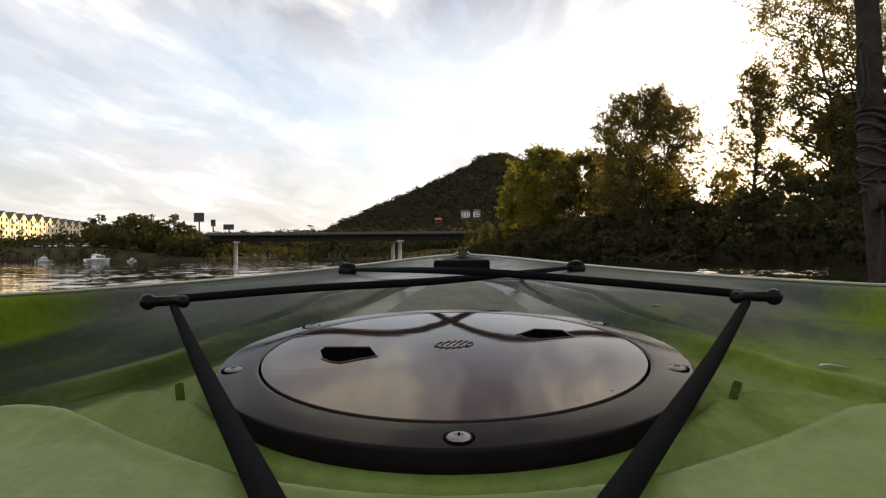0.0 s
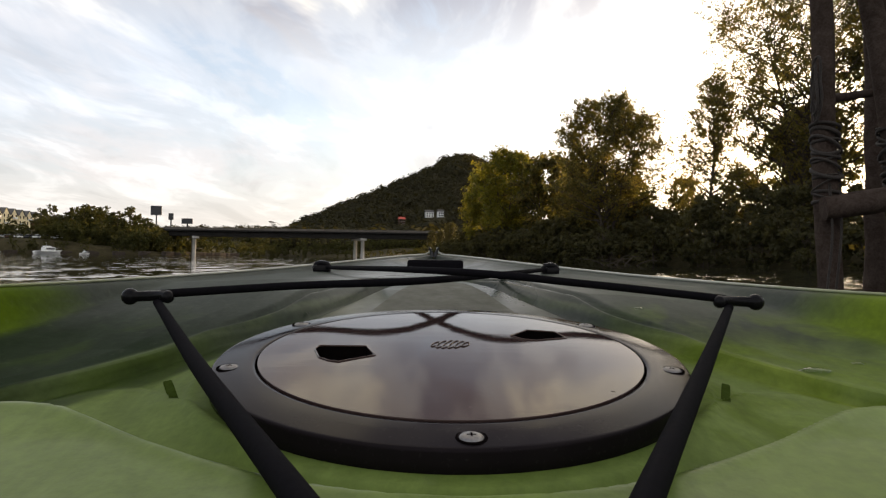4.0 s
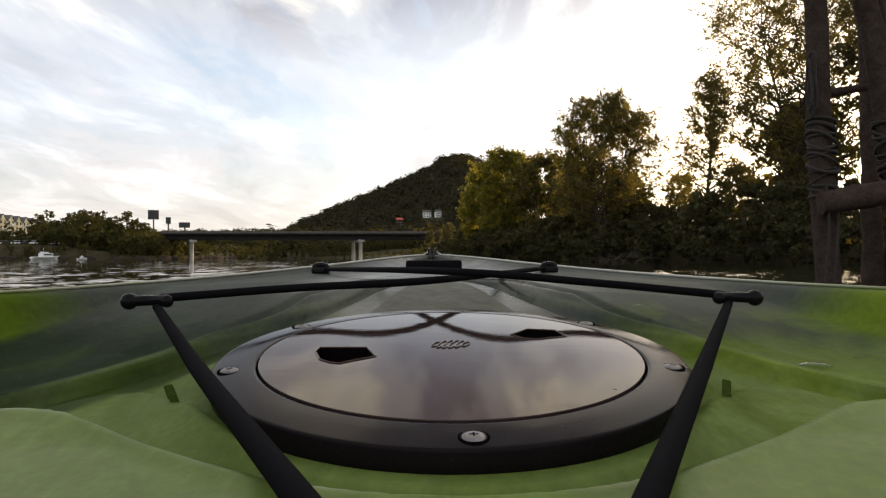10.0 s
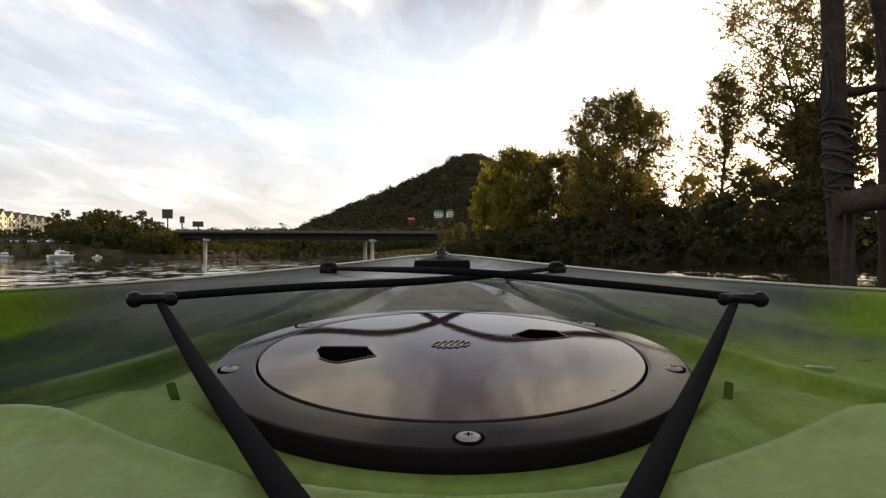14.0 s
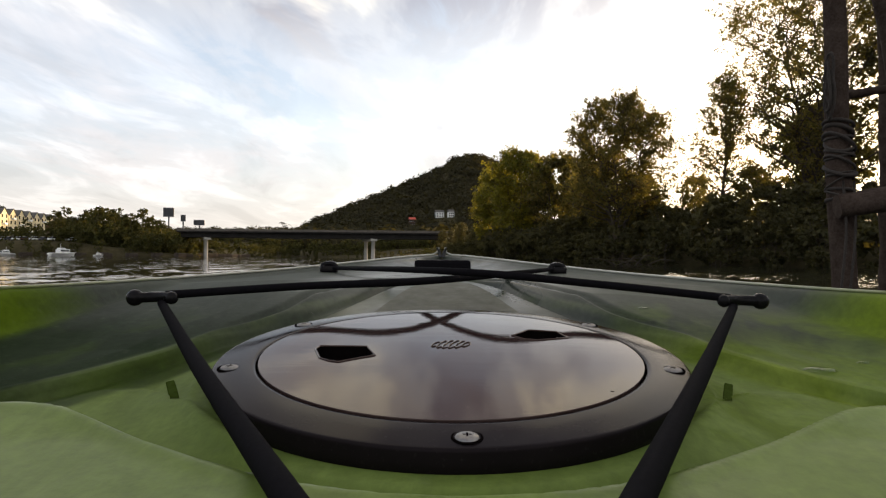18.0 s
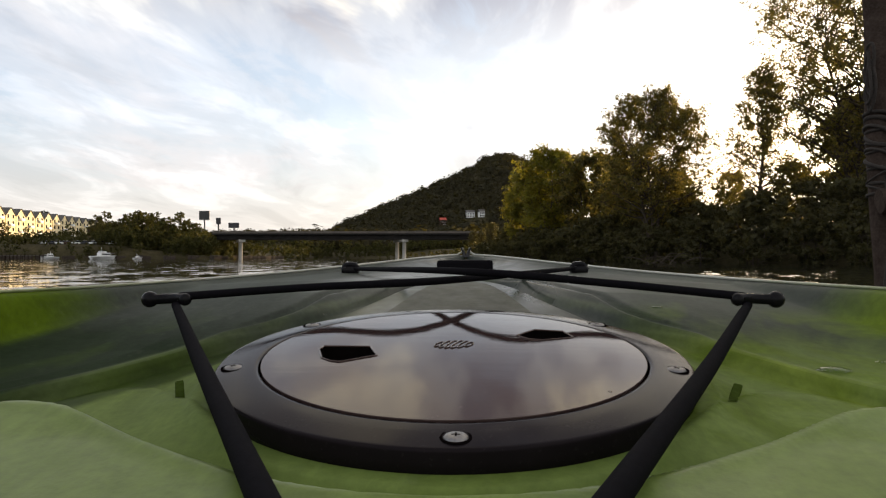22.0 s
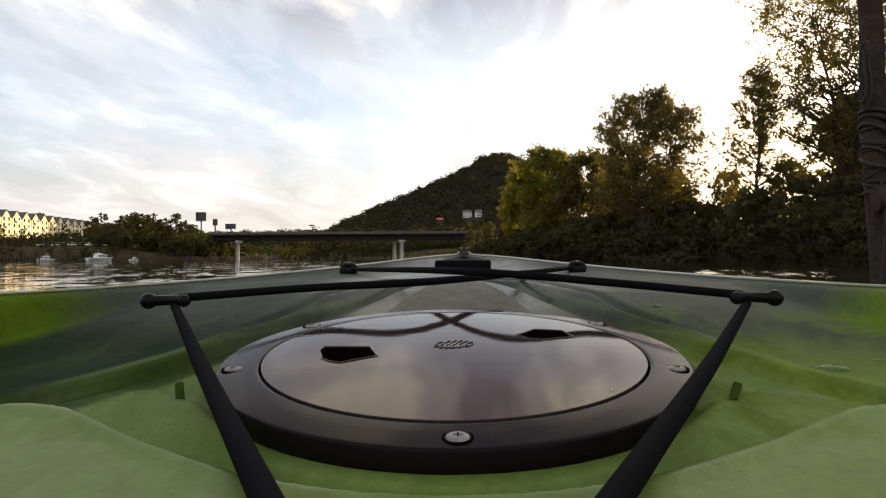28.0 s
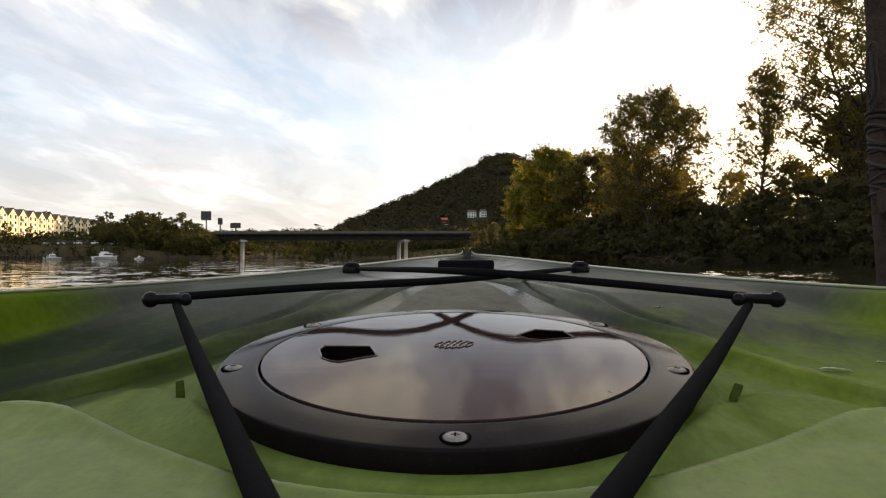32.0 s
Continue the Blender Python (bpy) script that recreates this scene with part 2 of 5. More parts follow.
def leaf_mat(name, tones, glow=0.45, sheen=0.3):
    """Leaves: each tinted for itself, letting some light through."""
    k = Mat(name)
    col = k.ramp(k.island(), *[(i / max(len(tones) - 1, 1), c) for i, c in enumerate(tones)])
    patch = k.ramp(k.noise(0.35, 3), (0.35, 0.75), (0.65, 1.2))
    col = k.mix(1.0, col, patch, "MULTIPLY")
    k.set(color=col, rough=0.55, spec=sheen)
    tr = k.t.nodes.new("ShaderNodeBsdfTranslucent")
    k.t.links.new(k.mix(1.0, col, (1.5, 1.35, 0.5), "MULTIPLY"), tr.inputs[0])
    mx = k.t.nodes.new("ShaderNodeMixShader")
    mx.inputs[0].default_value = glow
    k.t.links.new(k.b.outputs[0], mx.inputs[1])
    k.t.links.new(tr.outputs[0], mx.inputs[2])
    k.t.links.new(mx.outputs[0], k.t.nodes["Material Output"].inputs[0])
    return k.m


def kayak_plastic():
    """Rotomoulded polythene: pale green and lime swirled with dark grey-green pigment."""
    k = Mat("kayak_plastic")
    axis = k.t.nodes.new("ShaderNodeSeparateXYZ")
    k.t.links.new(k.co, axis.inputs[0])
    x, y = axis.outputs[0], axis.outputs[1]
    out = k.math("ABSOLUTE", x, 0.0)
    swirl = k.noise(3.4, 5, 0.55, 1.3, k.stretch(1.6, 0.75, 2.5))
    cloudy = k.noise(8.5, 4, 0.6, 0.8, k.stretch(1.0, 0.7, 2.0))
    pale = k.mix(cloudy, (0.114, 0.166, 0.032), (0.162, 0.218, 0.056))
    lime = k.mix(k.noise(11, 4), (0.050, 0.085, 0.002), (0.115, 0.172, 0.006))
    # brighter lime on the right paints the stronger light on that side
    lime = k.mix(k.ramp(x, (0.15, 0.0), (0.32, 0.75)), lime, (0.165, 0.235, 0.014))
    # grey carries the left wall's shade as well as dark pigment
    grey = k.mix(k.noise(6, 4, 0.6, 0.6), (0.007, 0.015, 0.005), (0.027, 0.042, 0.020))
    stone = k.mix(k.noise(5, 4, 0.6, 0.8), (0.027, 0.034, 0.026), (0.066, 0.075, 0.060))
    # the dark pigment takes over towards the bow; extra on the left paints shade
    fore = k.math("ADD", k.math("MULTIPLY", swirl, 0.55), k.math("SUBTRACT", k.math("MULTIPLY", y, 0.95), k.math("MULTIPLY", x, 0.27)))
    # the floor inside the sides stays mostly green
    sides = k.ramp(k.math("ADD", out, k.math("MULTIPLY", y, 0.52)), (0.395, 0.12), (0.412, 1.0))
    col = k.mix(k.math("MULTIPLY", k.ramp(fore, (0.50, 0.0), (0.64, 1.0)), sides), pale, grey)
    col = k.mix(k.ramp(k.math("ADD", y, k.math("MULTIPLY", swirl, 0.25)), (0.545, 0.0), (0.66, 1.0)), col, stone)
    rimward = k.math("ADD", k.math("MULTIPLY", cloudy, 0.03), k.math("ADD", out, k.math("MULTIPLY", y, 0.09)))
    aft = k.ramp(k.math("ADD", y, k.math("MULTIPLY", swirl, 0.2)), (0.56, 1.0), (0.66, 0.0))
    col = k.mix(k.math("MULTIPLY", k.ramp(rimward, (0.350, 0.0), (0.366, 0.9)), aft), col, lime)
    # a lime streak along the foot step, brightened on the right as painted light
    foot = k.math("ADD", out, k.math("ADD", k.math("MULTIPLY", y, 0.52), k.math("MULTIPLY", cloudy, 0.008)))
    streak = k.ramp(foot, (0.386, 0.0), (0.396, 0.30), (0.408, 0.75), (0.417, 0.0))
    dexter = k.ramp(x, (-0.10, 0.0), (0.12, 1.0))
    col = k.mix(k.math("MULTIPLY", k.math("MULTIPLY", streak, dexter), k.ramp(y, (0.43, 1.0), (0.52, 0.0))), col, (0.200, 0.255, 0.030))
    # on the left the step's shadow is painted as a dark green band
    step_shadow = k.ramp(foot, (0.372, 0.0), (0.380, 0.85), (0.402, 0.9), (0.409, 0.0))
    col = k.mix(k.math("MULTIPLY", step_shadow, k.math("SUBTRACT", 1.0, dexter)), col, (0.016, 0.032, 0.004))
    # light catching the step's edge, painted as a broken pale line
    edge_highlight = k.ramp(foot, (0.4085, 0.0), (0.4110, 0.55), (0.4130, 0.55), (0.4160, 0.0))
    col = k.mix(k.math("MULTIPLY", edge_highlight, k.ramp(k.noise(30, 4, 0.6), (0.35, 0.3), (0.6, 1.0))), col, (0.105, 0.135, 0.050))
    patches = k.ramp(k.noise(9.0, 4, 0.5, 1.3, k.stretch(1.5, 0.8, 3)), (0.50, 0.0), (0.66, 0.75))
    patches = k.math("MULTIPLY", patches, k.math("ADD", 0.2, k.math("MULTIPLY", dexter, 0.8)))
    col = k.mix(k.math("MULTIPLY", patches, aft), col, lime)
    col = k.mix(1.0, col, k.ramp(k.noise(150, 4, 0.65), (0.3, 0.86), (0.7, 1.14)), "MULTIPLY")
    col = k.mix(1.0, col, k.ramp(k.noise(16, 5, 0.7, 0.6, k.stretch(2.2, 0.5, 1.0, turn=(0, 0, 25))), (0.3, 0.82), (0.7, 1.18)), "MULTIPLY")
    scuff = k.ramp(k.noise(70, 5, 0.7), (0.58, 0.0), (0.82, 0.22))
    col = k.mix(scuff, col, (0.18, 0.20, 0.13))
    satin = k.ramp(k.noise(14, 4), (0.3, 0.30), (0.7, 0.46))
    # the sides and the floor round the hatch keep their moulded matt grain; the foot platform is worn smooth
    worn = k.ramp(k.math("SUBTRACT", y, k.math("MULTIPLY", out, 0.585)), (0.170, 0.0), (0.186, 1.0))
    matt = k.math("MAXIMUM", sides, k.math("MULTIPLY", worn, k.ramp(y, (0.44, 1.0), (0.52, 0.0))))
    # the foredeck is wet and keeps a sheen
    wet = k.math("MULTIPLY", k.ramp(y, (0.47, 0.0), (0.60, 1.0)), k.ramp(out, (0.09, 1.0), (0.17, 0.15)))
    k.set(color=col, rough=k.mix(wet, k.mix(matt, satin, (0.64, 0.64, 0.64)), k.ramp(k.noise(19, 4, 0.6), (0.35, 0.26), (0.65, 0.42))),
          spec=k.math("ADD", k.math("SUBTRACT", 0.19, k.math("MAXIMUM", k.math("MULTIPLY", matt, 0.08), k.math("MULTIPLY", sides, k.math("SUBTRACT", 0.165, k.math("MULTIPLY", dexter, 0.055))))), k.math("MULTIPLY", wet, 0.20)),
          normal=k.bump(k.noise(420, 2), 0.12, 0.0006, k.bump(k.noise(24, 3), 0.12, 0.003)))
    return k.m


def hatch_plastic():
    k = Mat("hatch_plastic")
    n = k.noise(11, 3, 0.5, 0.4)
    # fine scratches across the lid, and specks of dust
    scratch = k.ramp(k.noise(160, 3, 0.6, 0.3, k.stretch(0.06, 1.0, 1.0, turn=(0, 0, 8))), (0.62, 0.0), (0.74, 0.10))
    dust = k.ramp(k.noise(380, 3, 0.6), (0.66, 0.0), (0.82, 0.6))
    k.set(color=k.mix(dust, k.mix(k.noise(30, 4), (0.034, 0.0210, 0.0190), (0.048, 0.030, 0.027)), (0.12, 0.105, 0.095)),
          rough=k.math("ADD", scratch, k.ramp(k.noise(22, 5, 0.65), (0.35, 0.018), (0.75, 0.060))), ior=1.37, tint=(1.0, 0.81, 0.72),
          normal=k.bump(n, 0.10, 0.0012, k.bump(k.noise(45, 3), 0.03, 0.0006, k.bump(k.noise(600, 2), 0.05, 0.0003, k.bump(k.noise(120, 3, 0.6, 0.2, k.stretch(0.05, 1.0, 1.0, turn=(0, 0, -4))), 0.10, 0.0004)))))
    return k.m


def water_mat():
    """Dark river water whose small ripples tilt the surface every way."""
    k = Mat("river_water")
    n = k.t.nodes

    def tilt(scale, sx, sy, turn, amount):
        v = n.new("ShaderNodeTexNoise")
        v.inputs["Scale"].default_value, v.inputs["Detail"].default_value, v.inputs["Roughness"].default_value = scale, 2.0, 0.55
        v.inputs["Distortion"].default_value = 0.4
        k.t.links.new(k.stretch(sx, sy, 1, turn=(0, 0, turn)), v.inputs["Vector"])
        a = n.new("ShaderNodeVectorMath")
        a.operation = "SUBTRACT"
        a.inputs[1].default_value = (0.5, 0.5, 0.5)
        k.t.links.new(v.outputs["Color"], a.inputs[0])
        b = n.new("ShaderNodeVectorMath")
        b.operation = "MULTIPLY"
        b.inputs[1].default_value = (amount * 0.7, amount, 0.0)
        k.t.links.new(a.outputs[0], b.inputs[0])
        return b.outputs[0]

    def add(p, q, op="ADD"):
        a = n.new("ShaderNodeVectorMath")
        a.operation = op
        k.t.links.new(p, a.inputs[0])
        if q is not None:
            k.t.links.new(q, a.inputs[1])
        return a.outputs[0]

    flat = n.new("ShaderNodeNewGeometry").outputs["Normal"]
    tilted = add(add(add(flat, tilt(0.7, 1.8, 0.75, 14, 0.12)), tilt(2.6, 0.8, 1.0, 10, 0.13)), tilt(9.0, 0.5, 1.0, 6, 0.03))
    k.set(color=k.mix(k.noise(0.05, 3), (0.012, 0.013, 0.009), (0.022, 0.022, 0.015)), rough=0.02, ior=1.33,
          normal=add(tilted, None, "NORMALIZE"))
    return k.m


PLASTIC, HATCH = kayak_plastic(), hatch_plastic()
RING = Mat("ring_plastic")
RING_DUST = RING.ramp(RING.noise(420, 3, 0.6), (0.60, 0.0), (0.78, 0.5))
RING.set(color=RING.mix(RING_DUST, RING.mix(RING.noise(40, 4), (0.010, 0.008, 0.009), (0.017, 0.0135, 0.015)), (0.036, 0.032, 0.031)), rough=RING.ramp(RING.noise(25, 5, 0.65), (0.35, 0.08), (0.75, 0.24)),
         spec=0.05, tint=(1.0, 0.86, 0.89), normal=RING.bump(RING.noise(500, 2), 0.06, 0.0003))
RING = RING.m
BLACK = plain("black_rubber", (0.012, 0.012, 0.014), (0.022, 0.021, 0.023), 40, 0.55, 0, 0.15, 0.001)
# matt near-black for holds and screws: the shade inside is put into the colour
PIT = plain("recess_black", (0.004, 0.003, 0.003), (0.007, 0.005, 0.005), 60, 0.85, 0, 0.1, 0.001)
PIT.node_tree.nodes["Principled BSDF"].inputs["Specular IOR Level"].default_value = 0.0
STEEL = plain("stainless_steel", (0.17, 0.165, 0.16), (0.28, 0.27, 0.265), 160, 0.38, 1.0, 0.1, 0.0005)
WATER = water_mat()
EARTH = plain("bank_earth", (0.032, 0.029, 0.013), (0.075, 0.062, 0.032), 0.35, 0.95, 0, 0.6, 0.1)
STONE = plain("riprap_stone", (0.09, 0.08, 0.07), (0.17, 0.15, 0.13), 0.9, 0.9, 0, 0.5, 0.08)
CONCRETE = plain("bridge_concrete", (0.42, 0.40, 0.37), (0.55, 0.53, 0.49), 0.5, 0.85, 0, 0.3, 0.02)
GIRDER = plain("bridge_girder_paint", (0.020, 0.019, 0.018), (0.036, 0.033, 0.031), 0.4, 0.6, 0, 0.2, 0.02)
BARK = plain("tree_bark", (0.055, 0.043, 0.032), (0.12, 0.098, 0.075), 3, 0.95, 0, 0.8, 0.03)
LOG = plain("weathered_log", (0.035, 0.025, 0.020), (0.075, 0.056, 0.046), 6, 0.9, 0, 0.7, 0.015, 1.2)
ROPE = plain("faded_rope", (0.024, 0.019, 0.016), (0.048, 0.039, 0.033), 50, 0.95, 0, 0.6, 0.004)
LEAF_DARK = leaf_mat("dark_foliage", [(0.072, 0.069, 0.036), (0.085, 0.080, 0.042), (0.10, 0.093, 0.048)], 0.4, 0.1)
LEAF_MID = leaf_mat("green_foliage", [(0.070, 0.072, 0.036), (0.105, 0.10, 0.046), (0.14, 0.122, 0.056), (0.17, 0.138, 0.064)], 0.7)
LEAF_GOLD = leaf_mat("yellowing_foliage", [(0.110, 0.120, 0.020), (0.165, 0.160, 0.028), (0.225, 0.195, 0.038)], 0.55)
LEAF_HILL = leaf_mat("hillside_foliage", [(0.046, 0.044, 0.030), (0.051, 0.048, 0.032), (0.057, 0.053, 0.036)], 0.3, 0.0)
LEAF_FAR = leaf_mat("riverside_foliage", [(0.052, 0.057, 0.022), (0.076, 0.078, 0.029), (0.108, 0.098, 0.037)], 0.35, 0.1)
CREAM = plain("cream_render", (0.72, 0.61, 0.37), (0.80, 0.70, 0.44), 0.6, 0.85, 0, 0.1, 0.01)
SLATE = plain("grey_roof_shingle", (0.10, 0.095, 0.09), (0.17, 0.16, 0.15), 1.5, 0.9, 0, 0.4, 0.02)
BRICK = plain("dull_red_brick", (0.075, 0.048, 0.036), (0.13, 0.08, 0.06), 2.5, 0.9, 0, 0.3, 0.01)
WHITE = plain("white_paint", (0.78, 0.78, 0.76), (0.86, 0.86, 0.84), 1.2, 0.45, 0, 0.05, 0.01)
CORD = Mat("black_cord")
CORD.set(color=CORD.mix(CORD.noise(300, 3), (0.005, 0.005, 0.006), (0.011, 0.010, 0.012)), rough=0.8, spec=0.02, normal=CORD.bump(CORD.noise(900, 2), 0.15, 0.0004))
CORD = CORD.m
# the pale tone towards the bow is sky glare put into the colour
RIM = Mat("sky_lit_rim")
RIM_AXIS = RIM.t.nodes.new("ShaderNodeSeparateXYZ")
RIM.t.links.new(RIM.co, RIM_AXIS.inputs[0])
RIM.set(color=RIM.mix(RIM.ramp(RIM.math("ADD", RIM.math("MULTIPLY", RIM_AXIS.outputs[1], 0.8), RIM.math("MULTIPLY", RIM.noise(30, 4), 0.3)), (0.45, 0.0), (0.72, 1.0)), (0.14, 0.18, 0.02), (0.40, 0.40, 0.34)),
        rough=0.33, spec=0.5, normal=RIM.bump(RIM.noise(90, 3), 0.2, 0.001))
RIM = RIM.m
RED = plain("red_roof", (0.45, 0.06, 0.04), (0.55, 0.10, 0.06), 1.5, 0.7, 0, 0.2, 0.02)
GLASS = plain("dark_window_glass", (0.012, 0.014, 0.018), (0.03, 0.032, 0.036), 0.4, 0.12, 0, 0.0)
RIPRAP = plain("wet_dark_stone", (0.045, 0.036, 0.028), (0.09, 0.074, 0.058), 0.9, 0.9, 0, 0.5, 0.08)
# dark green that paints the shade inside the drain slots
SLOT = plain("slot_shade_green", (0.034, 0.052, 0.009), (0.052, 0.076, 0.016), 60, 0.8, 0, 0.1, 0.0005)
TOGGLE = plain("moulded_black_plastic", (0.005, 0.005, 0.006), (0.010, 0.009, 0.010), 60, 0.20, 0, 0.1, 0.0004)
DARKSTEEL = plain("dark_painted_steel", (0.03, 0.03, 0.033), (0.055, 0.055, 0.06), 2, 0.6, 0, 0.1, 0.01)
for dull in (EARTH, GIRDER, STONE, RIPRAP, BRICK, BARK, SLATE, LOG):
    dull.node_tree.nodes["Principled BSDF"].inputs["Specular IOR Level"].default_value = 0.05
TOGGLE.node_tree.nodes["Principled BSDF"].inputs["Specular IOR Level"].default_value = 0.10
SLOT.node_tree.nodes["Principled BSDF"].inputs["Specular IOR Level"].default_value = 0.0
# own grey-green for the bow facet, standing in for how light falls on it
FACET = plain("facet_grey_green", (0.101, 0.101, 0.078), (0.134, 0.135, 0.104), 25, 0.62, 0, 0.15, 0.0006)
FACET.node_tree.nodes["Principled BSDF"].inputs["Specular IOR Level"].default_value = 0.15

# ---------------------------------------------------------------- ground, hill and river
RIGHT_Y = (-400, -40, 0, 15, 35, 60, 110, 160, 236, 330, 345)
RIGHT_X = (70, 44, 41, 38, 31, 18, 7, -2, -6, -45, -60)
LEFT_Y = (-400, 0, 120, 180, 208, 222, 260, 345)
LEFT_X = (-300, -240, -200, -172, -150, -92, -89, -80)
RIDGE_X = (-420, -195, -160, -139, -120, -89, -57, -26, 5, 18, 30, 42, 54, 68, 85, 110, 160, 1000)
RIDGE_Z = (0, 7, 17, 31, 39, 53, 66, 80, 96, 105, 108, 108, 105, 99, 78, 36, 12, 8)


def ground_z(x, y):
    """Height of the land, over and under water."""
    x, y = np.asarray(x, float), np.asarray(y, float)
    right = np.interp(y, RIGHT_Y, RIGHT_X) - x
    d = np.minimum(np.minimum(x - np.interp(y, LEFT_Y, LEFT_X), right), 345 - y)
    z = -1.6 + 1.6 * ease((3 - d) / 3) + 1.3 * ease(-d / 4) + 4.0 * ease((-d - 6) / 40)
    # the near bank climbs steeply behind its first bushes
    z = z + 1.8 * ease((-right - 4) / 9) * ease((150 - y) / 60)
    ridge = 1.60 * np.interp(x * 700 / np.clip(y, 350, 1400), RIDGE_X, RIDGE_Z)
    z = z + ridge * ease((y - 450) / 740) * np.clip(1 - (y - 1250) / 900, 0, 1)
    z = z + 66 * np.exp(-((y - 1950) / 330) ** 2) * ease((x + 1400) / 500) * ease((400 - x) / 500)
    # terrace under the apartments
    z = z + 4.4 * ease((y - 236) / 30) * ease((-0.53 * y - x) / 20)
    return z


def gz(x, y):
    return float(ground_z(x, y))


u = np.linspace(-5.3, 5.3, 250)
gx, gy = np.meshgrid(26 * np.sinh(u), 60 + 26 * np.sinh(u), indexing="ij")
gh = ground_z(gx, gy)
ground = mpart("ground", grid_mesh("ground", np.stack([gx, gy, gh], -1), flip=False), EARTH)
tagged(ground, "dark earth and grass river banks rising to wooded hill", "ground", kind="structure")

# the river: one sheet, with true waves near the boat that die out with distance
w_ang = np.radians(np.concatenate([np.linspace(-42, 42, 220), np.linspace(42, 318, 50)[1:]]))
w_rad = np.concatenate([np.geomspace(0.15, 3, 30, endpoint=False), np.geomspace(3, 70, 520, endpoint=False), np.geomspace(70, 3200, 50)])
wa, wr = np.meshgrid(w_ang, w_rad, indexing="ij")
wx, wy = wr * np.sin(wa), wr * np.cos(wa)
rng = np.random.default_rng(8)
wz = np.zeros_like(wx)
for i in range(40):
    lam = 0.16 * 1.05 ** i
    head = radians(-12) + rng.normal(0, 0.5)
    fade = np.exp(-(0.012 * wr / lam) ** 2)
    ph = 2 * math.pi / lam * (wx * math.sin(head) + wy * math.cos(head)) + rng.uniform(0, 6.28)
    wz += fade * 0.0009 * lam * np.exp(-(lam / 1.0) ** 2) * (1 - 1.6 * np.abs(np.sin(0.5 * ph)) if i % 2 else np.sin(ph))
wz *= 0.35 + 0.9 * ease((wr - 1.0) / 5.0)
# a ruffled patch towards the near bank
wz *= 1 + 5.5 * np.exp(-((wx - 9) / 6) ** 2 - ((wy - 16) / 11) ** 2)
water = mpart("water", grid_mesh("water", np.stack([wx, wy, wz], -1), flip=True), WATER)
tagged(water, "dark rippled river water reflecting the evening sky", "water", kind="structure")

# ---------------------------------------------------------------- the kayak
kayak = new("kayak")
kayak.matrix_basis = BOAT
tagged(kayak, "green mottled plastic kayak afloat with round black deck hatch", "kayak")
BOW_Y = 1.60
PLAN_Y = (-2.0, -1.7, -1.2, -0.6, 0.0, 0.3, 0.48, 0.60, 0.69, 0.80, 0.95, 1.15, 1.40, 1.52, 1.585, 1.60)
PLAN_W = (0.02, 0.16, 0.28, 0.345, 0.36, 0.347, 0.331, 0.321, 0.308, 0.286, 0.254, 0.205, 0.125, 0.070, 0.024, 0.008)
CREASE_Y = (-2.0, -0.3, 0.0, 0.25, 0.335, 0.354, 0.38, 0.411, 0.44, 0.469, 0.50, 0.5275, 0.60, 0.69, 0.72, 0.745, 2.0)
CREASE_W = (0.02, 0.29, 0.29, 0.275, 0.239, 0.221, 0.203, 0.186, 0.174, 0.163, 0.145, 0.124, 0.092, 0.056, 0.034, 0.001, 0.001)


def smoothed(y, ys, ws, r):
    """Table look-up with its corners rounded off over 2 r."""
    return sum(np.interp(y + r * k, ys, ws) for k in (-1, -0.6, -0.3, 0, 0.3, 0.6, 1)) / 7


def half_width(y):
    return np.where(y > 1.5, np.interp(y, PLAN_Y, PLAN_W), smoothed(y, PLAN_Y, PLAN_W, 0.05))


def crease(y):
    return smoothed(y, CREASE_Y, CREASE_W, 0.014)


def rim_z(y):
    return -0.018 + 0.046 * np.clip((y - 0.48) / 1.12, 0, 2) ** 1.7 + 0.03 * np.clip((-y - 1.0) / 1.0, 0, 2) ** 2


def floor_z(y):
    return np.where(y < 0.745, -0.113 + DECK_SLOPE * np.maximum(y, -0.1), -0.0147 + 0.0015 * (y - 0.745))


HATCH_Y = 0.371
HATCH_Z = -0.103 + DECK_SLOPE * HATCH_Y


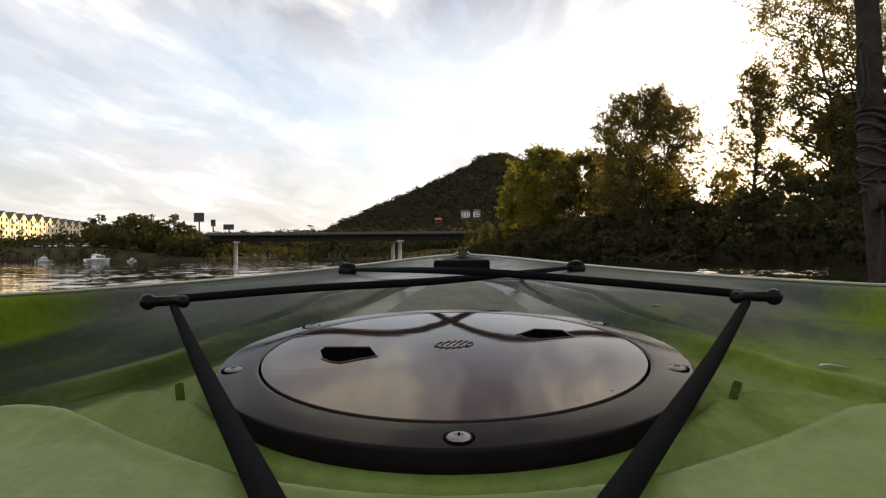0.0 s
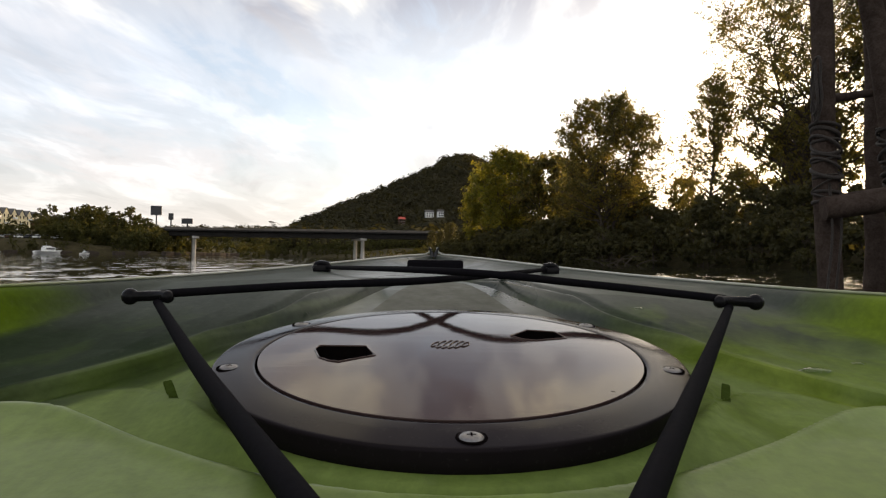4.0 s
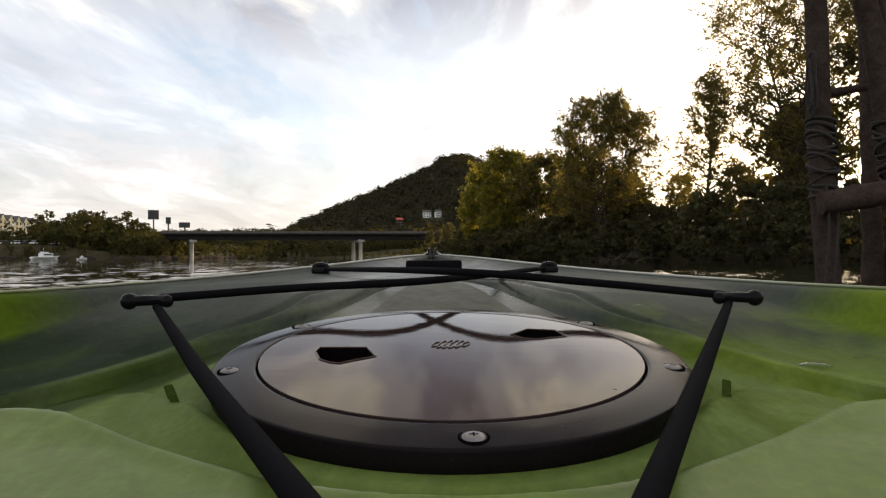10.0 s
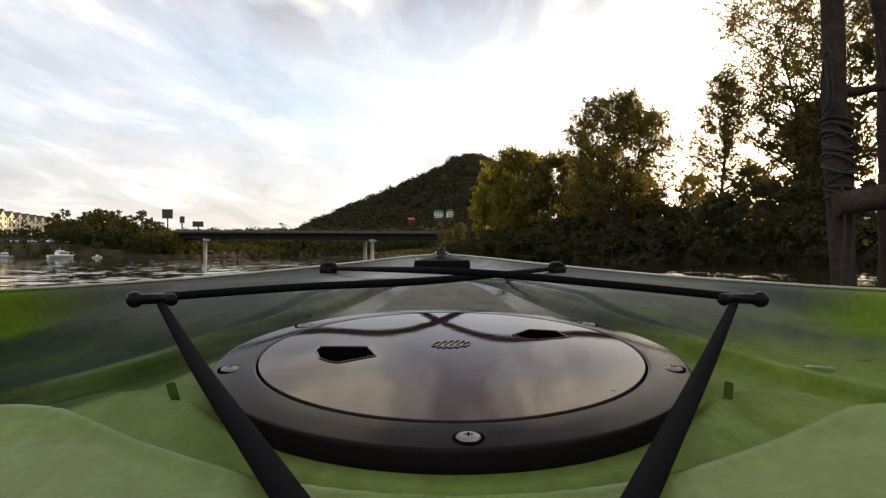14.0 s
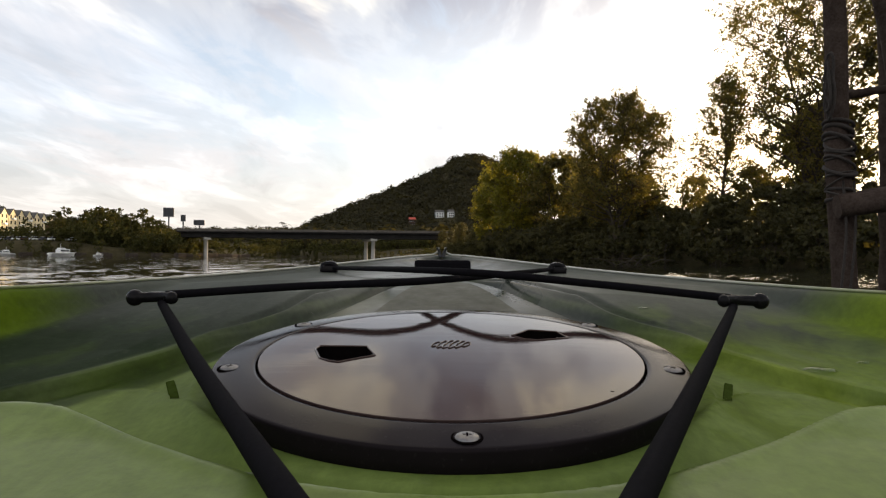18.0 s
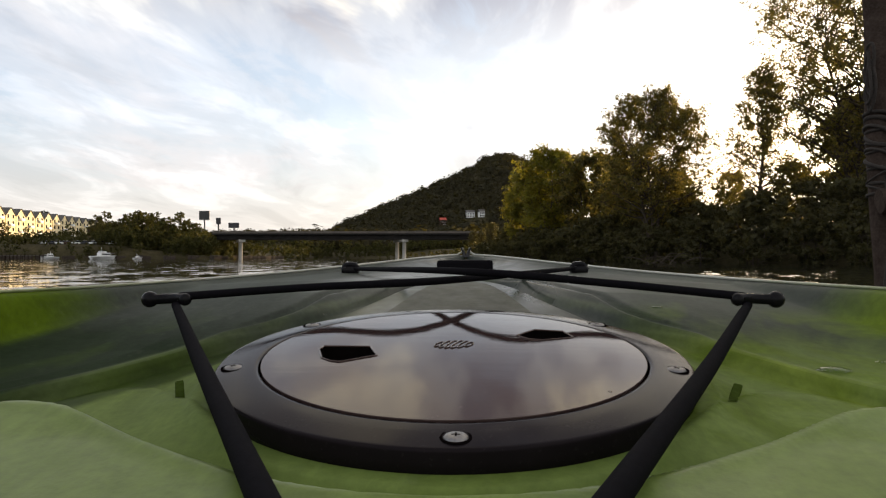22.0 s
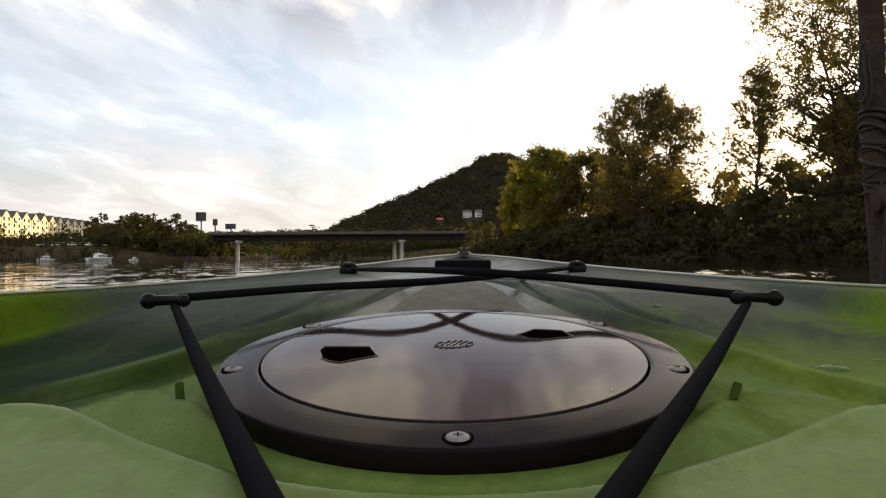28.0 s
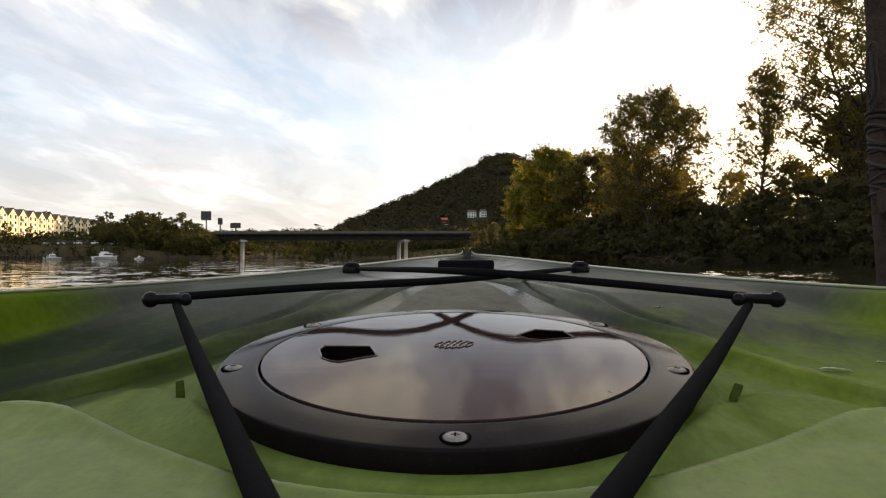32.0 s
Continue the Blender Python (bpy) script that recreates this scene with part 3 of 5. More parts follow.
def deck_z(x, y):
    """The moulded deck over its plan, from the lens's height."""
    a = np.abs(x)
    w, c, zg, zf = half_width(y), crease(y), rim_z(y), floor_z(y)
    inset = w - a
    drop = np.interp(y, (0.2, 0.45, 0.68, 0.8, 1.15, 1.6), (0.042, 0.030, 0.006, 0.006, 0.007, 0.004))
    # towards the bow the sides end in a sloping band
    band = np.interp(y, (0.42, 0.50, 0.58, 0.68, 0.745), (0.0, 0.010, 0.024, 0.018, 0.0))
    rise = 0.5 * band
    s = np.clip((inset - 0.02) / np.maximum(w - c - band - 0.02, 0.004), 0, 1)
    foot = zg - drop
    hollow = np.interp(y, (0.2, 0.5, 0.68, 1.2), (0.018, 0.011, 0.0, 0.0))
    side = foot + (zf + rise - foot) * (0.55 * s + 0.45 * (1 - (1 - s) ** 2.4)) - 0.3 * hollow * np.sin(np.pi * np.clip(s * 1.3, 0, 1))
    side = np.where(a < c + band, zf + rise * ease((a - c) / np.maximum(band, 1e-5)), side)
    wall = ease((inset - 0.011) / 0.016)
    z = np.where(a > c, zg + (side - zg) * wall, zf)
    # the rounded lip
    z = z - 0.006 * np.clip(1 - inset / 0.006, 0, 1) ** 2 - 0.0035 * np.clip(inset / 0.012, 0, 1) * (1 - wall)
    # the side ends in a rounded lip and steps down to the floor
    on = np.interp(y, (0.1, 0.2, 0.62, 0.7), (1, 1, 1, 0.3))
    r = np.hypot(a, (y - HATCH_Y))
    low = np.interp(y, (0.1, 0.2, 0.50, 0.66), (1, 1, 1, 0)) * ease((r - 0.136) / 0.040)
    z = z - 0.0085 * low * ease((c - a) / 0.0035) + 0.0012 * on * np.exp(-((a - c - 0.004) / 0.005) ** 2)
    # grooves on both edges of the band towards the bow
    bow = np.interp(y, (0.46, 0.52, 0.70, 0.74), (0, 1, 1, 0))
    z = z - bow * (0.0075 * np.exp(-((a - c) / 0.0036) ** 2) + 0.0055 * np.exp(-((a - c - band) / 0.0034) ** 2))
    # low round boss under the hatch
    z = z + 0.0022 * (1 - ease((r - 0.1415) / 0.005)) + 0.0006 * np.exp(-((r - 0.1415) / 0.0028) ** 2)
    # flat facet beside the hatch, ending in a straight edge
    cut = (a - 0.153) * 0.761 - (y - 0.346) * 0.65
    z = z + 0.0030 * ease(cut / 0.004) * ease((c - a - 0.004) / 0.02) * ease((0.375 - y) / 0.02) * ease((y - 0.235) / 0.03)
    # raised foot platform behind the hatch
    edge = 0.0
    for off in (-0.02, -0.013, -0.006, 0.0, 0.006, 0.013, 0.02):
        b = np.abs(a + off)
        edge = edge + np.where(b < 0.078, HATCH_Y - np.sqrt(np.maximum(0.170 ** 2 - b ** 2, 1e-4)),
                               0.2199 + (b - 0.078) * 0.585 - 0.9 * np.maximum(b - 0.176, 0)) / 7
    z = z + (0.016 + 0.0085 * low) * ease((edge - y) / 0.014 + 0.5) * ease((c - a - 0.008) / 0.016) \
        + 0.0013 * np.exp(-((edge - y - 0.007) / 0.006) ** 2) * ease((c - a - 0.02) / 0.02)
    # pocket of the bow handle
    pocket = np.minimum(0.062 - a, np.minimum(y - 1.18, 1.34 - y))
    return z - 0.022 * ease(pocket / 0.006)


ys = np.concatenate([np.linspace(-2.0, 0.12, 40, endpoint=False), np.linspace(0.12, 0.78, 330, endpoint=False),
                     np.linspace(0.78, 1.45, 90, endpoint=False), np.linspace(1.45, BOW_Y, 24)])
# columns that follow the crease: 0 to 1 inside it, 1 to 2 between it and the lip
near_c = np.linspace(0, 1, 96)
half = np.concatenate([near_c - 0.04 * np.sin(2 * np.pi * near_c), 1 + np.linspace(0, 1, 76)[1:] ** 1.15])
us = np.concatenate([-half[:0:-1], half])
dy, du = np.meshgrid(ys, us, indexing="ij")
dw, dc = half_width(dy), np.minimum(crease(dy), half_width(dy) * 0.97)
dx = np.sign(du) * np.where(np.abs(du) <= 1, np.abs(du) * dc, dc + (np.abs(du) - 1) * (dw - dc))
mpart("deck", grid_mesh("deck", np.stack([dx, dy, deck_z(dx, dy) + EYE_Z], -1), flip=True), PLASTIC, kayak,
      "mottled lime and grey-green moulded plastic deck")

# outer hull: from the lip down to the keel
hy, hv = np.meshgrid(ys[::2], np.linspace(-1, 1, 41), indexing="ij")
flare = np.sign(hv) * np.abs(hv) ** 0.55
keel = -0.10 + 0.34 * np.clip((np.abs(hy + 0.2) - 1.2) / 0.6, 0, 1) ** 2 * 0.6
top = rim_z(hy) + EYE_Z - 0.006
hull_v = np.stack([half_width(hy) * flare * (1 + 0.03 * np.sin(np.pi * np.abs(hv))), hy,
                   keel + (top - keel) * np.abs(hv) ** 2.4], -1)
mpart("hull", grid_mesh("hull", hull_v), PLASTIC, kayak, "green plastic outer hull")


def on_boat(x, y, z):
    return Vector((x, y, z + EYE_Z))


# added bead along the gunwale, pale for the sky glare on the rim
for side in (-1, 1):
    line = [on_boat(side * (float(half_width(np.array(y))) - 0.004), y, float(rim_z(np.array(y))) - 0.0005) for y in np.linspace(-1.6, 1.582, 118)]
    line += [on_boat(side * 0.011, 1.590, float(rim_z(np.array(1.59))) + 0.005), on_boat(side * 0.008, 1.596, float(rim_z(np.array(1.6))) + 0.016)]
    part("gunwale_bead", tube(line, [0.0009 + 0.0011 * max(p.y, 0.0) for p in line], 8), RIM, kayak, "gunwale rim with its sky glare painted pale")


def deck_point(x, y, over=0.0):
    return on_boat(x, y, float(deck_z(np.array(x), np.array(y))) + over)


# hatch: a ring screwed to the deck, a lid in it
HATCH_POSE = Matrix.Translation(on_boat(0, HATCH_Y, HATCH_Z)) @ pose(0, 0, 0, math.degrees(math.atan(DECK_SLOPE)))
bm = lathe([(0.1091, -0.010), (0.1091, 0.0031), (0.1096, 0.0037), (0.1115, 0.0038), (0.1200, 0.0032), (0.1300, 0.0023), (0.1309, 0.0022), (0.1314, 0.0020), (0.1319, 0.0014), (0.1321, 0.0008),
            (0.1322, 0.0000), (0.1325, -0.0030), (0.1326, -0.0075), (0.1310, -0.0092), (0.128, -0.0110)], 144)
ring = part("hatch_ring", bm, RING, kayak, "glossy black plastic ring")
ring.matrix_basis = HATCH_POSE


def lid_z(x, y):
    r = np.hypot(x, y)
    z = 0.0042 + 0.0016 * (1 - (r / 0.1075) ** 2) - 0.0070 * np.clip((r - 0.1079) / 0.0005, 0, 1) ** 2
    return z


def inside_of(corners, x, y):
    """Depth inside a convex outline whose corners run anticlockwise."""
    d = np.full(np.shape(x), 1.0)
    for (x0, y0), (x1, y1) in zip(corners, corners[1:] + corners[:1]):
        l = math.hypot(x1 - x0, y1 - y0)
        d = np.minimum(d, ((x1 - x0) * (y - y0) - (y1 - y0) * (x - x0)) / l)
    return d


HOLDS = (((-0.0772, 0.0065), (-0.0785, -0.002), (-0.073, -0.0190), (-0.0665, -0.0255), (-0.061, -0.0276), (-0.0423, -0.0152), (-0.0490, 0.0040)),
         ((0.0394, 0.0322), (0.0456, 0.0236), (0.0539, 0.0209), (0.0746, 0.0295), (0.0703, 0.0461), (0.0522, 0.0492)))
rr = np.concatenate([np.linspace(0.0008, 0.1078, 116), np.linspace(0.1079, 0.1084, 5)])
aa = np.linspace(0, 2 * math.pi, 301)
lr, la = np.meshgrid(rr, aa, indexing="ij")
lx, ly = lr * np.cos(la), lr * np.sin(la)
lid_v = np.stack([lx, ly, lid_z(lx, ly)], -1).reshape(-1, 3)
hole = np.maximum(inside_of(HOLDS[0], lx, ly), inside_of(HOLDS[1], lx, ly)).reshape(-1)
idx = np.arange(len(lid_v)).reshape(lx.shape)
lf = np.stack([idx[:-1, :-1], idx[1:, :-1], idx[1:, 1:], idx[:-1, 1:]], -1).reshape(-1, 4)
lf = lf[hole[lf].mean(1) < 0]
lid = mpart("hatch_lid", mesh_from("hatch_lid", lid_v.tolist(), lf.tolist()), HATCH, kayak, "glossy black lid with two finger holds")
lid.matrix_basis = HATCH_POSE
for corners in HOLDS:
    pts = spline([(x, y, 0) for x, y in corners + corners[:1]], 5)[:-1]
    n = len(corners)
    mid = Vector((sum(c[0] for c in corners) / n, sum(c[1] for c in corners) / n, 0))
    edge = [Vector((mid.x + (p.x - mid.x) * 0.99, mid.y + (p.y - mid.y) * 0.99, 0)) for p in
            [Vector((*corners[i], 0)).lerp(Vector((*corners[(i + 1) % n], 0)), k / 6) for i in range(n) for k in range(6)]]
    bm = bmesh.new()
    top = [bm.verts.new((p.x, p.y, float(lid_z(np.array(p.x), np.array(p.y))))) for p in edge]
    low = [bm.verts.new((mid.x + (p.x - mid.x) * 0.9, mid.y + (p.y - mid.y) * 0.9, -0.026)) for p in edge]
    for i in range(len(edge)):
        bm.faces.new((top[i], low[i], low[(i + 1) % len(edge)], top[(i + 1) % len(edge)]))
    bm.faces.new(low)
    part("finger_hold", bm, PIT, lid, "deep matt finger hold")
    part("finger_hold_rim", tube([(p.x, p.y, float(lid_z(np.array(p.x), np.array(p.y))) + 0.0001) for p in edge + edge[:1]], 0.0006, 6), HATCH, lid)
# a small round raised emblem of slanted loops on the lid
for i in range(6):
    ex = 0.0004 + (i - 2.5) * 0.0036
    reach = 0.0088 * math.sqrt(max(1 - ((i - 2.5) / 3.1) ** 2, 0.1))
    loop = []
    for w in np.linspace(0, 2 * math.pi, 25):
        px = ex + 0.0019 * math.cos(w) + 0.35 * reach * math.sin(w)
        py = 0.0083 + reach * math.sin(w)
        loop.append((px, py, float(lid_z(np.array(px), np.array(py))) + 0.0002))
    part("emblem_loop", tube(loop, 0.00042, 6), HATCH, lid)
# screws round the ring
for k, deg in enumerate((-88, -15, 37, 145, 195)):
    w = radians(deg)
    bm = lathe([(0.0052, -0.001), (0.0052, 0.0004), (0.0044, 0.0013), (0.0026, 0.0018), (0.0, 0.0019)], 20)
    s = part("screw", bm, STEEL, ring, "dull stainless steel screw")
    s.matrix_basis = pose(0.1225 * math.cos(w), 0.1225 * math.sin(w), 0.0023, 0, 0, 20 * k)
    bm = add_box(box(0, 0, 0.0017, 0.0036, 0.0007, 0.0005), 0, 0, 0.0017, 0.0007, 0.0036, 0.0005)
    part("screw_slot", bm, PIT, s)
    # raised black ring standing in for the shade round the sunk screw
    part("screw_shade_ring", tube([(0.0059 * math.cos(w), 0.0059 * math.sin(w), 0.0005) for w in np.linspace(0, 2 * math.pi, 25)], 0.0006, 6), PIT, s)

# elastic cord with ball ends, and the eyes that hold it
CORD_R = 0.0031


def cord_eye(x, y, size, label, stand=0.004):
    p = deck_point(x, y, stand)
    e = part("cord_eye", box(0, 0, 0, 0.016 * size, 0.012 * size, 0.008 * size, None, 0.0032 * size), TOGGLE, kayak, label)
    e.matrix_basis = Matrix.Translation(p)
    part("post", tube([(0, 0, -stand - 0.002), (0, 0, 0)], [0.0016, 0.0016], 8), CORD, e)
    part("loop", tube(spline([(-0.007 * size, 0, 0), (-0.004 * size, 0, 0.0048 * size), (0.004 * size, 0, 0.0048 * size), (0.007 * size, 0, 0)], 6),
                      0.0026 * size, 8), TOGGLE, e)
    part("screw", lathe([(0.0035, 0.0), (0.003, 0.002), (0.0, 0.003)], 12), STEEL, e).matrix_basis = pose(0, 0.006 * size, 0.005 * size)
    return e


for side in (-1, 1):
    bx, by = 0.2115 * side, 0.46
    top_p = on_boat(bx, by, -0.0237)
    # toggle: a short bar with a ball at each end
    t = part("cord_toggle", tube([top_p + Vector((0.011 * side * -1, 0, 0)), top_p + Vector((0.0145 * side, -0.002, -0.001))], 0.0038, 12), TOGGLE, kayak,
             "black ball-ended toggle")
    for off, r in ((-0.0115, 0.0047), (0.0150, 0.0060)):
        bm = bmesh.new()
        bmesh.ops.create_uvsphere(bm, u_segments=20, v_segments=14, radius=r)
        part("ball", bm, TOGGLE, t, smooth=True).matrix_basis = Matrix.Translation(top_p + Vector((off * side, -0.001, -0.001)))
    # the clip sits on the side wall ahead
    ahead = 1.0
    while ahead < 2.2 and -0.004 * ahead > float(deck_z(np.array(0.1045 * ahead), np.array(0.58 * ahead))) + 0.005:
        ahead += 0.01
    front = on_boat(-0.101 * side * ahead, 0.58 * ahead, -0.003 * ahead)
    cord_eye(-0.1045 * side * ahead, 0.58 * ahead, ahead, "black plastic cord clip on the side", 0.004)
    start = top_p + Vector((-0.006 * side, 0.001, 0.001))
    mid = on_boat(0.0, 0.541, -0.0085 + 0.0035 * side)
    part("elastic_cord", tube(spline([start, (start * 0.55 + mid * 0.45) + Vector((0, 0, 0.001)), mid, front], 10), CORD_R, 12), CORD, kayak,
         "black elastic cord")
    part("elastic_cord", tube(spline([top_p + Vector((-0.004 * side, 0.0, -0.005)), on_boat(0.1335 * side, 0.333, -0.0518),
                                      on_boat(0.0545 * side * 0.88, 0.176, -0.0735 * 0.88), on_boat(0.020 * side * 0.86, 0.1204, -0.083 * 0.86)], 10),
                              [0.0030, 0.0042, 0.0045, 0.0047], 14), CORD, kayak, "black elastic cord")

# drain slots in the floor beside the hatch: flat strips, the slot's shade as colour
for side in (-1, 1):
    bm = bmesh.new()
    rows = [[bm.verts.new(deck_point(side * (0.1420 + 0.0245 * k / 8 + e), 0.3275 + 0.0515 * k / 8, h)) for e, h in ((-0.0026, 0), (-0.0020, 0.0006), (0.0020, 0.0006), (0.0026, 0))]
            for k in range(9)]
    for ra, rb in zip(rows, rows[1:]):
        for i in range(3):
            bm.faces.new((ra[i], ra[i + 1], rb[i + 1], rb[i]))
    part("drain_slot", bm, SLOT, kayak, "dark narrow drain slot")

# flat rounded deck facet ahead of the hatch, its shading put into the colour
facet_l = [(-float(np.interp(y, (0.548, 0.64, 0.685, 0.697, 0.70), (0.068, 0.0446, 0.0275, 0.014, 0.0))), y) for y in np.concatenate([np.linspace(0.548, 0.68, 10), np.linspace(0.684, 0.70, 8)])]
facet_o = facet_l + [(-x, y) for x, y in facet_l[-2::-1]]
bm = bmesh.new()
low_v = [bm.verts.new(deck_point(x, y, -0.003)) for x, y in facet_o]
mid_v = [bm.verts.new(deck_point(x, y, 0.0022)) for x, y in facet_o]
top_v = [bm.verts.new(deck_point(x * 0.975, 0.604 + (y - 0.604) * 0.975, 0.0032)) for x, y in facet_o]
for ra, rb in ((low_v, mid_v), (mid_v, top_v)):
    for i in range(len(facet_o)):
        j = (i + 1) % len(facet_o)
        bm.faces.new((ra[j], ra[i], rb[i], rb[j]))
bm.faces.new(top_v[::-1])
part("bow_facet", bm, FACET, kayak, "flat triangular deck facet with its shading painted grey-green")
# added black strip for the shadow line between facet and hatch
part("hatch_shadow_line", tube([deck_point(x, 0.5465, 0.0012) for x in np.linspace(-0.069, 0.069, 13)], 0.0021, 8), BLACK, kayak, "thin black strip standing in for the hatch's shadow line")

# bow handle in its pocket, and the bow's end fitting
handle = part("bow_handle", box(0, 1.26, EYE_Z - 0.001, 0.108, 0.10, 0.022, None, 0.006), CORD, kayak, "black moulded carry handle")
part("grip", tube(spline([on_boat(-0.05, 1.28, 0.002), on_boat(-0.02, 1.28, 0.005), on_boat(0.02, 1.28, 0.005), on_boat(0.05, 1.28, 0.002)], 6), 0.006, 10),
     BLACK, handle)
for side in (-1, 1):
    part("bow_cleat", tube(spline([on_boat(0.004 * side, 1.585, 0.020), on_boat(0.006 * side, 1.585, 0.032), on_boat(0.012 * side, 1.58, 0.044)], 5),
                           [0.006, 0.004, 0.002], 10), BLACK, kayak, "small dark bow cleat")
# drops of water left on the side deck
DROP = Mat("water_drop").set(color=(0.8, 0.9, 0.75), rough=0.03, trans=1.0, ior=1.33).m
for x, y, r in ((0.222, 0.380, 0.0085), (0.262, 0.40, 0.004), (0.165, 0.533, 0.004), (-0.118, 0.548, 0.003), (0.075, 0.30, 0.0015), (0.066, 0.31, 0.001)):
    on_lid = math.hypot(x, y - HATCH_Y) < 0.108
    bm = lathe([(1, 0), (0.85, 0.14), (0.5, 0.26), (0, 0.3)], 24)
    bmesh.ops.scale(bm, vec=(r * 1.15, r * 0.85, r * 0.9), verts=bm.verts)
    d = part("water_drop", bm, DROP, None)
    p = HATCH_POSE @ Vector((x, y - HATCH_Y, 0.004)) if on_lid else deck_point(x, y, 0.0)
    d.matrix_basis = BOAT @ Matrix.Translation(p)
    tagged(d, "clear drop of water lying on the kayak deck", "water drop", "water drops")

# ---------------------------------------------------------------- trees and woods
def leaf_cloud(rng, centres, sigma, count, size, flat=0.75):
    """Loose leaf-shaped quads scattered about cluster centres."""
    n = len(centres) * count
    way = rng.normal(0, 1, (n, 3))
    way *= (rng.uniform(0, 1, n) ** 0.42 / np.linalg.norm(way, axis=1))[:, None]
    p = np.repeat(centres, count, 0) + way * np.repeat(sigma, count)[:, None] * np.array([1, 1, flat])
    a = rng.normal(0, 1, (n, 3))
    a /= np.linalg.norm(a, axis=1)[:, None]
    b = rng.normal(0, 1, (n, 3))
    b -= (a * b).sum(1)[:, None] * a
    b /= np.linalg.norm(b, axis=1)[:, None]
    s = size * rng.uniform(0.6, 1.35, n)[:, None]
    return np.stack([p + a * s, p + b * s * 0.55, p - a * s, p - b * s * 0.55], 1)


def make_tree(seed, height, width, bare, clusters, leaves, leaf, mat, lab, stems=1, taper=0.6, sparse=0.5, lean=0.0, cat="tree", base_r=None, limbs=40):
    """A tree at the origin: stems and limbs in one trunk mesh, the crown in another."""
    rng = np.random.default_rng(seed)
    rnd = random.Random(seed)
    tree = new("tree")
    tagged(tree, lab, cat)
    bm = bmesh.new()
    r0 = base_r or 0.014 * height + 0.05
    lines = []
    for s in range(stems):
        off = Vector((rnd.uniform(-1, 1), rnd.uniform(-1, 1), 0)) * (0.10 * width if stems > 1 else 0.0)
        pts = [off * (0.3 + 1.7 * k / 5) + Vector((rnd.uniform(-.02, .02) * height * (k > 0) + lean * height * k / 5,
                                                     rnd.uniform(-.02, .02) * height * (k > 0), height * 0.94 * k / 5 - 0.3 * (k == 0))) for k in range(6)]
        path = spline(pts, 4)
        lines.append(path)
        add_tube(bm, path, [r0 / stems ** 0.4 * (1 - 0.9 * i / (len(path) - 1)) for i in range(len(path))], 8, True, 0.08, seed + s)
    # cluster centres inside an uneven egg-shaped envelope
    zf = rng.beta(1.25, 1.35, clusters)
    ang = rng.uniform(0, 2 * math.pi, clusters)
    lobes = 0.78 + 0.22 * np.sin(3 * ang + rng.uniform(0, 6)) * np.cos(4 * zf * 3.14 + rng.uniform(0, 6))
    env = 0.5 * width * (1 - np.abs(2 * zf ** taper - 1) ** 2.3) ** 0.5 * lobes
    rad = env * np.sqrt(rng.uniform(sparse ** 2, 1, clusters))
    cz = height * (bare + (1.0 - bare) * zf)
    ctr = np.stack([rad * np.cos(ang) + lean * cz, rad * np.sin(ang), cz], 1)
    for i in range(min(clusters, limbs)):
        path = lines[i % stems]
        c = Vector(ctr[i])
        k = int(np.clip((c.z - 0.32 * (c.xy.length + 0.2) - 0.05 * height) / height * len(path), 1, len(path) - 2))
        p0 = path[k]
        mid = p0.lerp(c, 0.5) + Vector((rnd.uniform(-1, 1), rnd.uniform(-1, 1), rnd.uniform(0, 1))) * 0.02 * height
        rr0 = r0 * (1 - k / len(path)) * 0.42 + 0.012
        add_tube(bm, spline([p0, mid, c], 3), [rr0, rr0 * 0.6, rr0 * 0.3, 0.012], 5, False)
    part("trunk", bm, BARK, tree)
    # every limb carries a spray of small leaf clumps
    sprays = 9
    sig = np.repeat(rng.uniform(0.045, 0.085, clusters) * (height * 0.4 + width * 0.6), sprays)
    way = rng.normal(0, 1, (clusters * sprays, 3)) * np.array([0.62, 0.62, 0.42])
    sub_c = np.repeat(ctr, sprays, 0) + way * sig[:, None]
    mpart("crown", quads("crown", leaf_cloud(rng, sub_c, sig * rng.uniform(0.22, 0.5, len(sig)), max(leaves // 6, 5), leaf)), mat, tree)
    return tree


def plant(tree, x, y, turn=0.0, scale=1.0, sink=0.1, lab=""):
    """A copy of a tree set on the ground."""
    c = copy_thing(tree, pose(x, y, gz(x, y) - sink, 0, 0, turn) @ Matrix.Scale(scale, 4))
    return tagged(c, lab)


def place(tree, x, y, turn=0.0, sink=0.1):
    tree.matrix_basis = pose(x, y, gz(x, y) - sink, 0, 0, turn)
    return tree


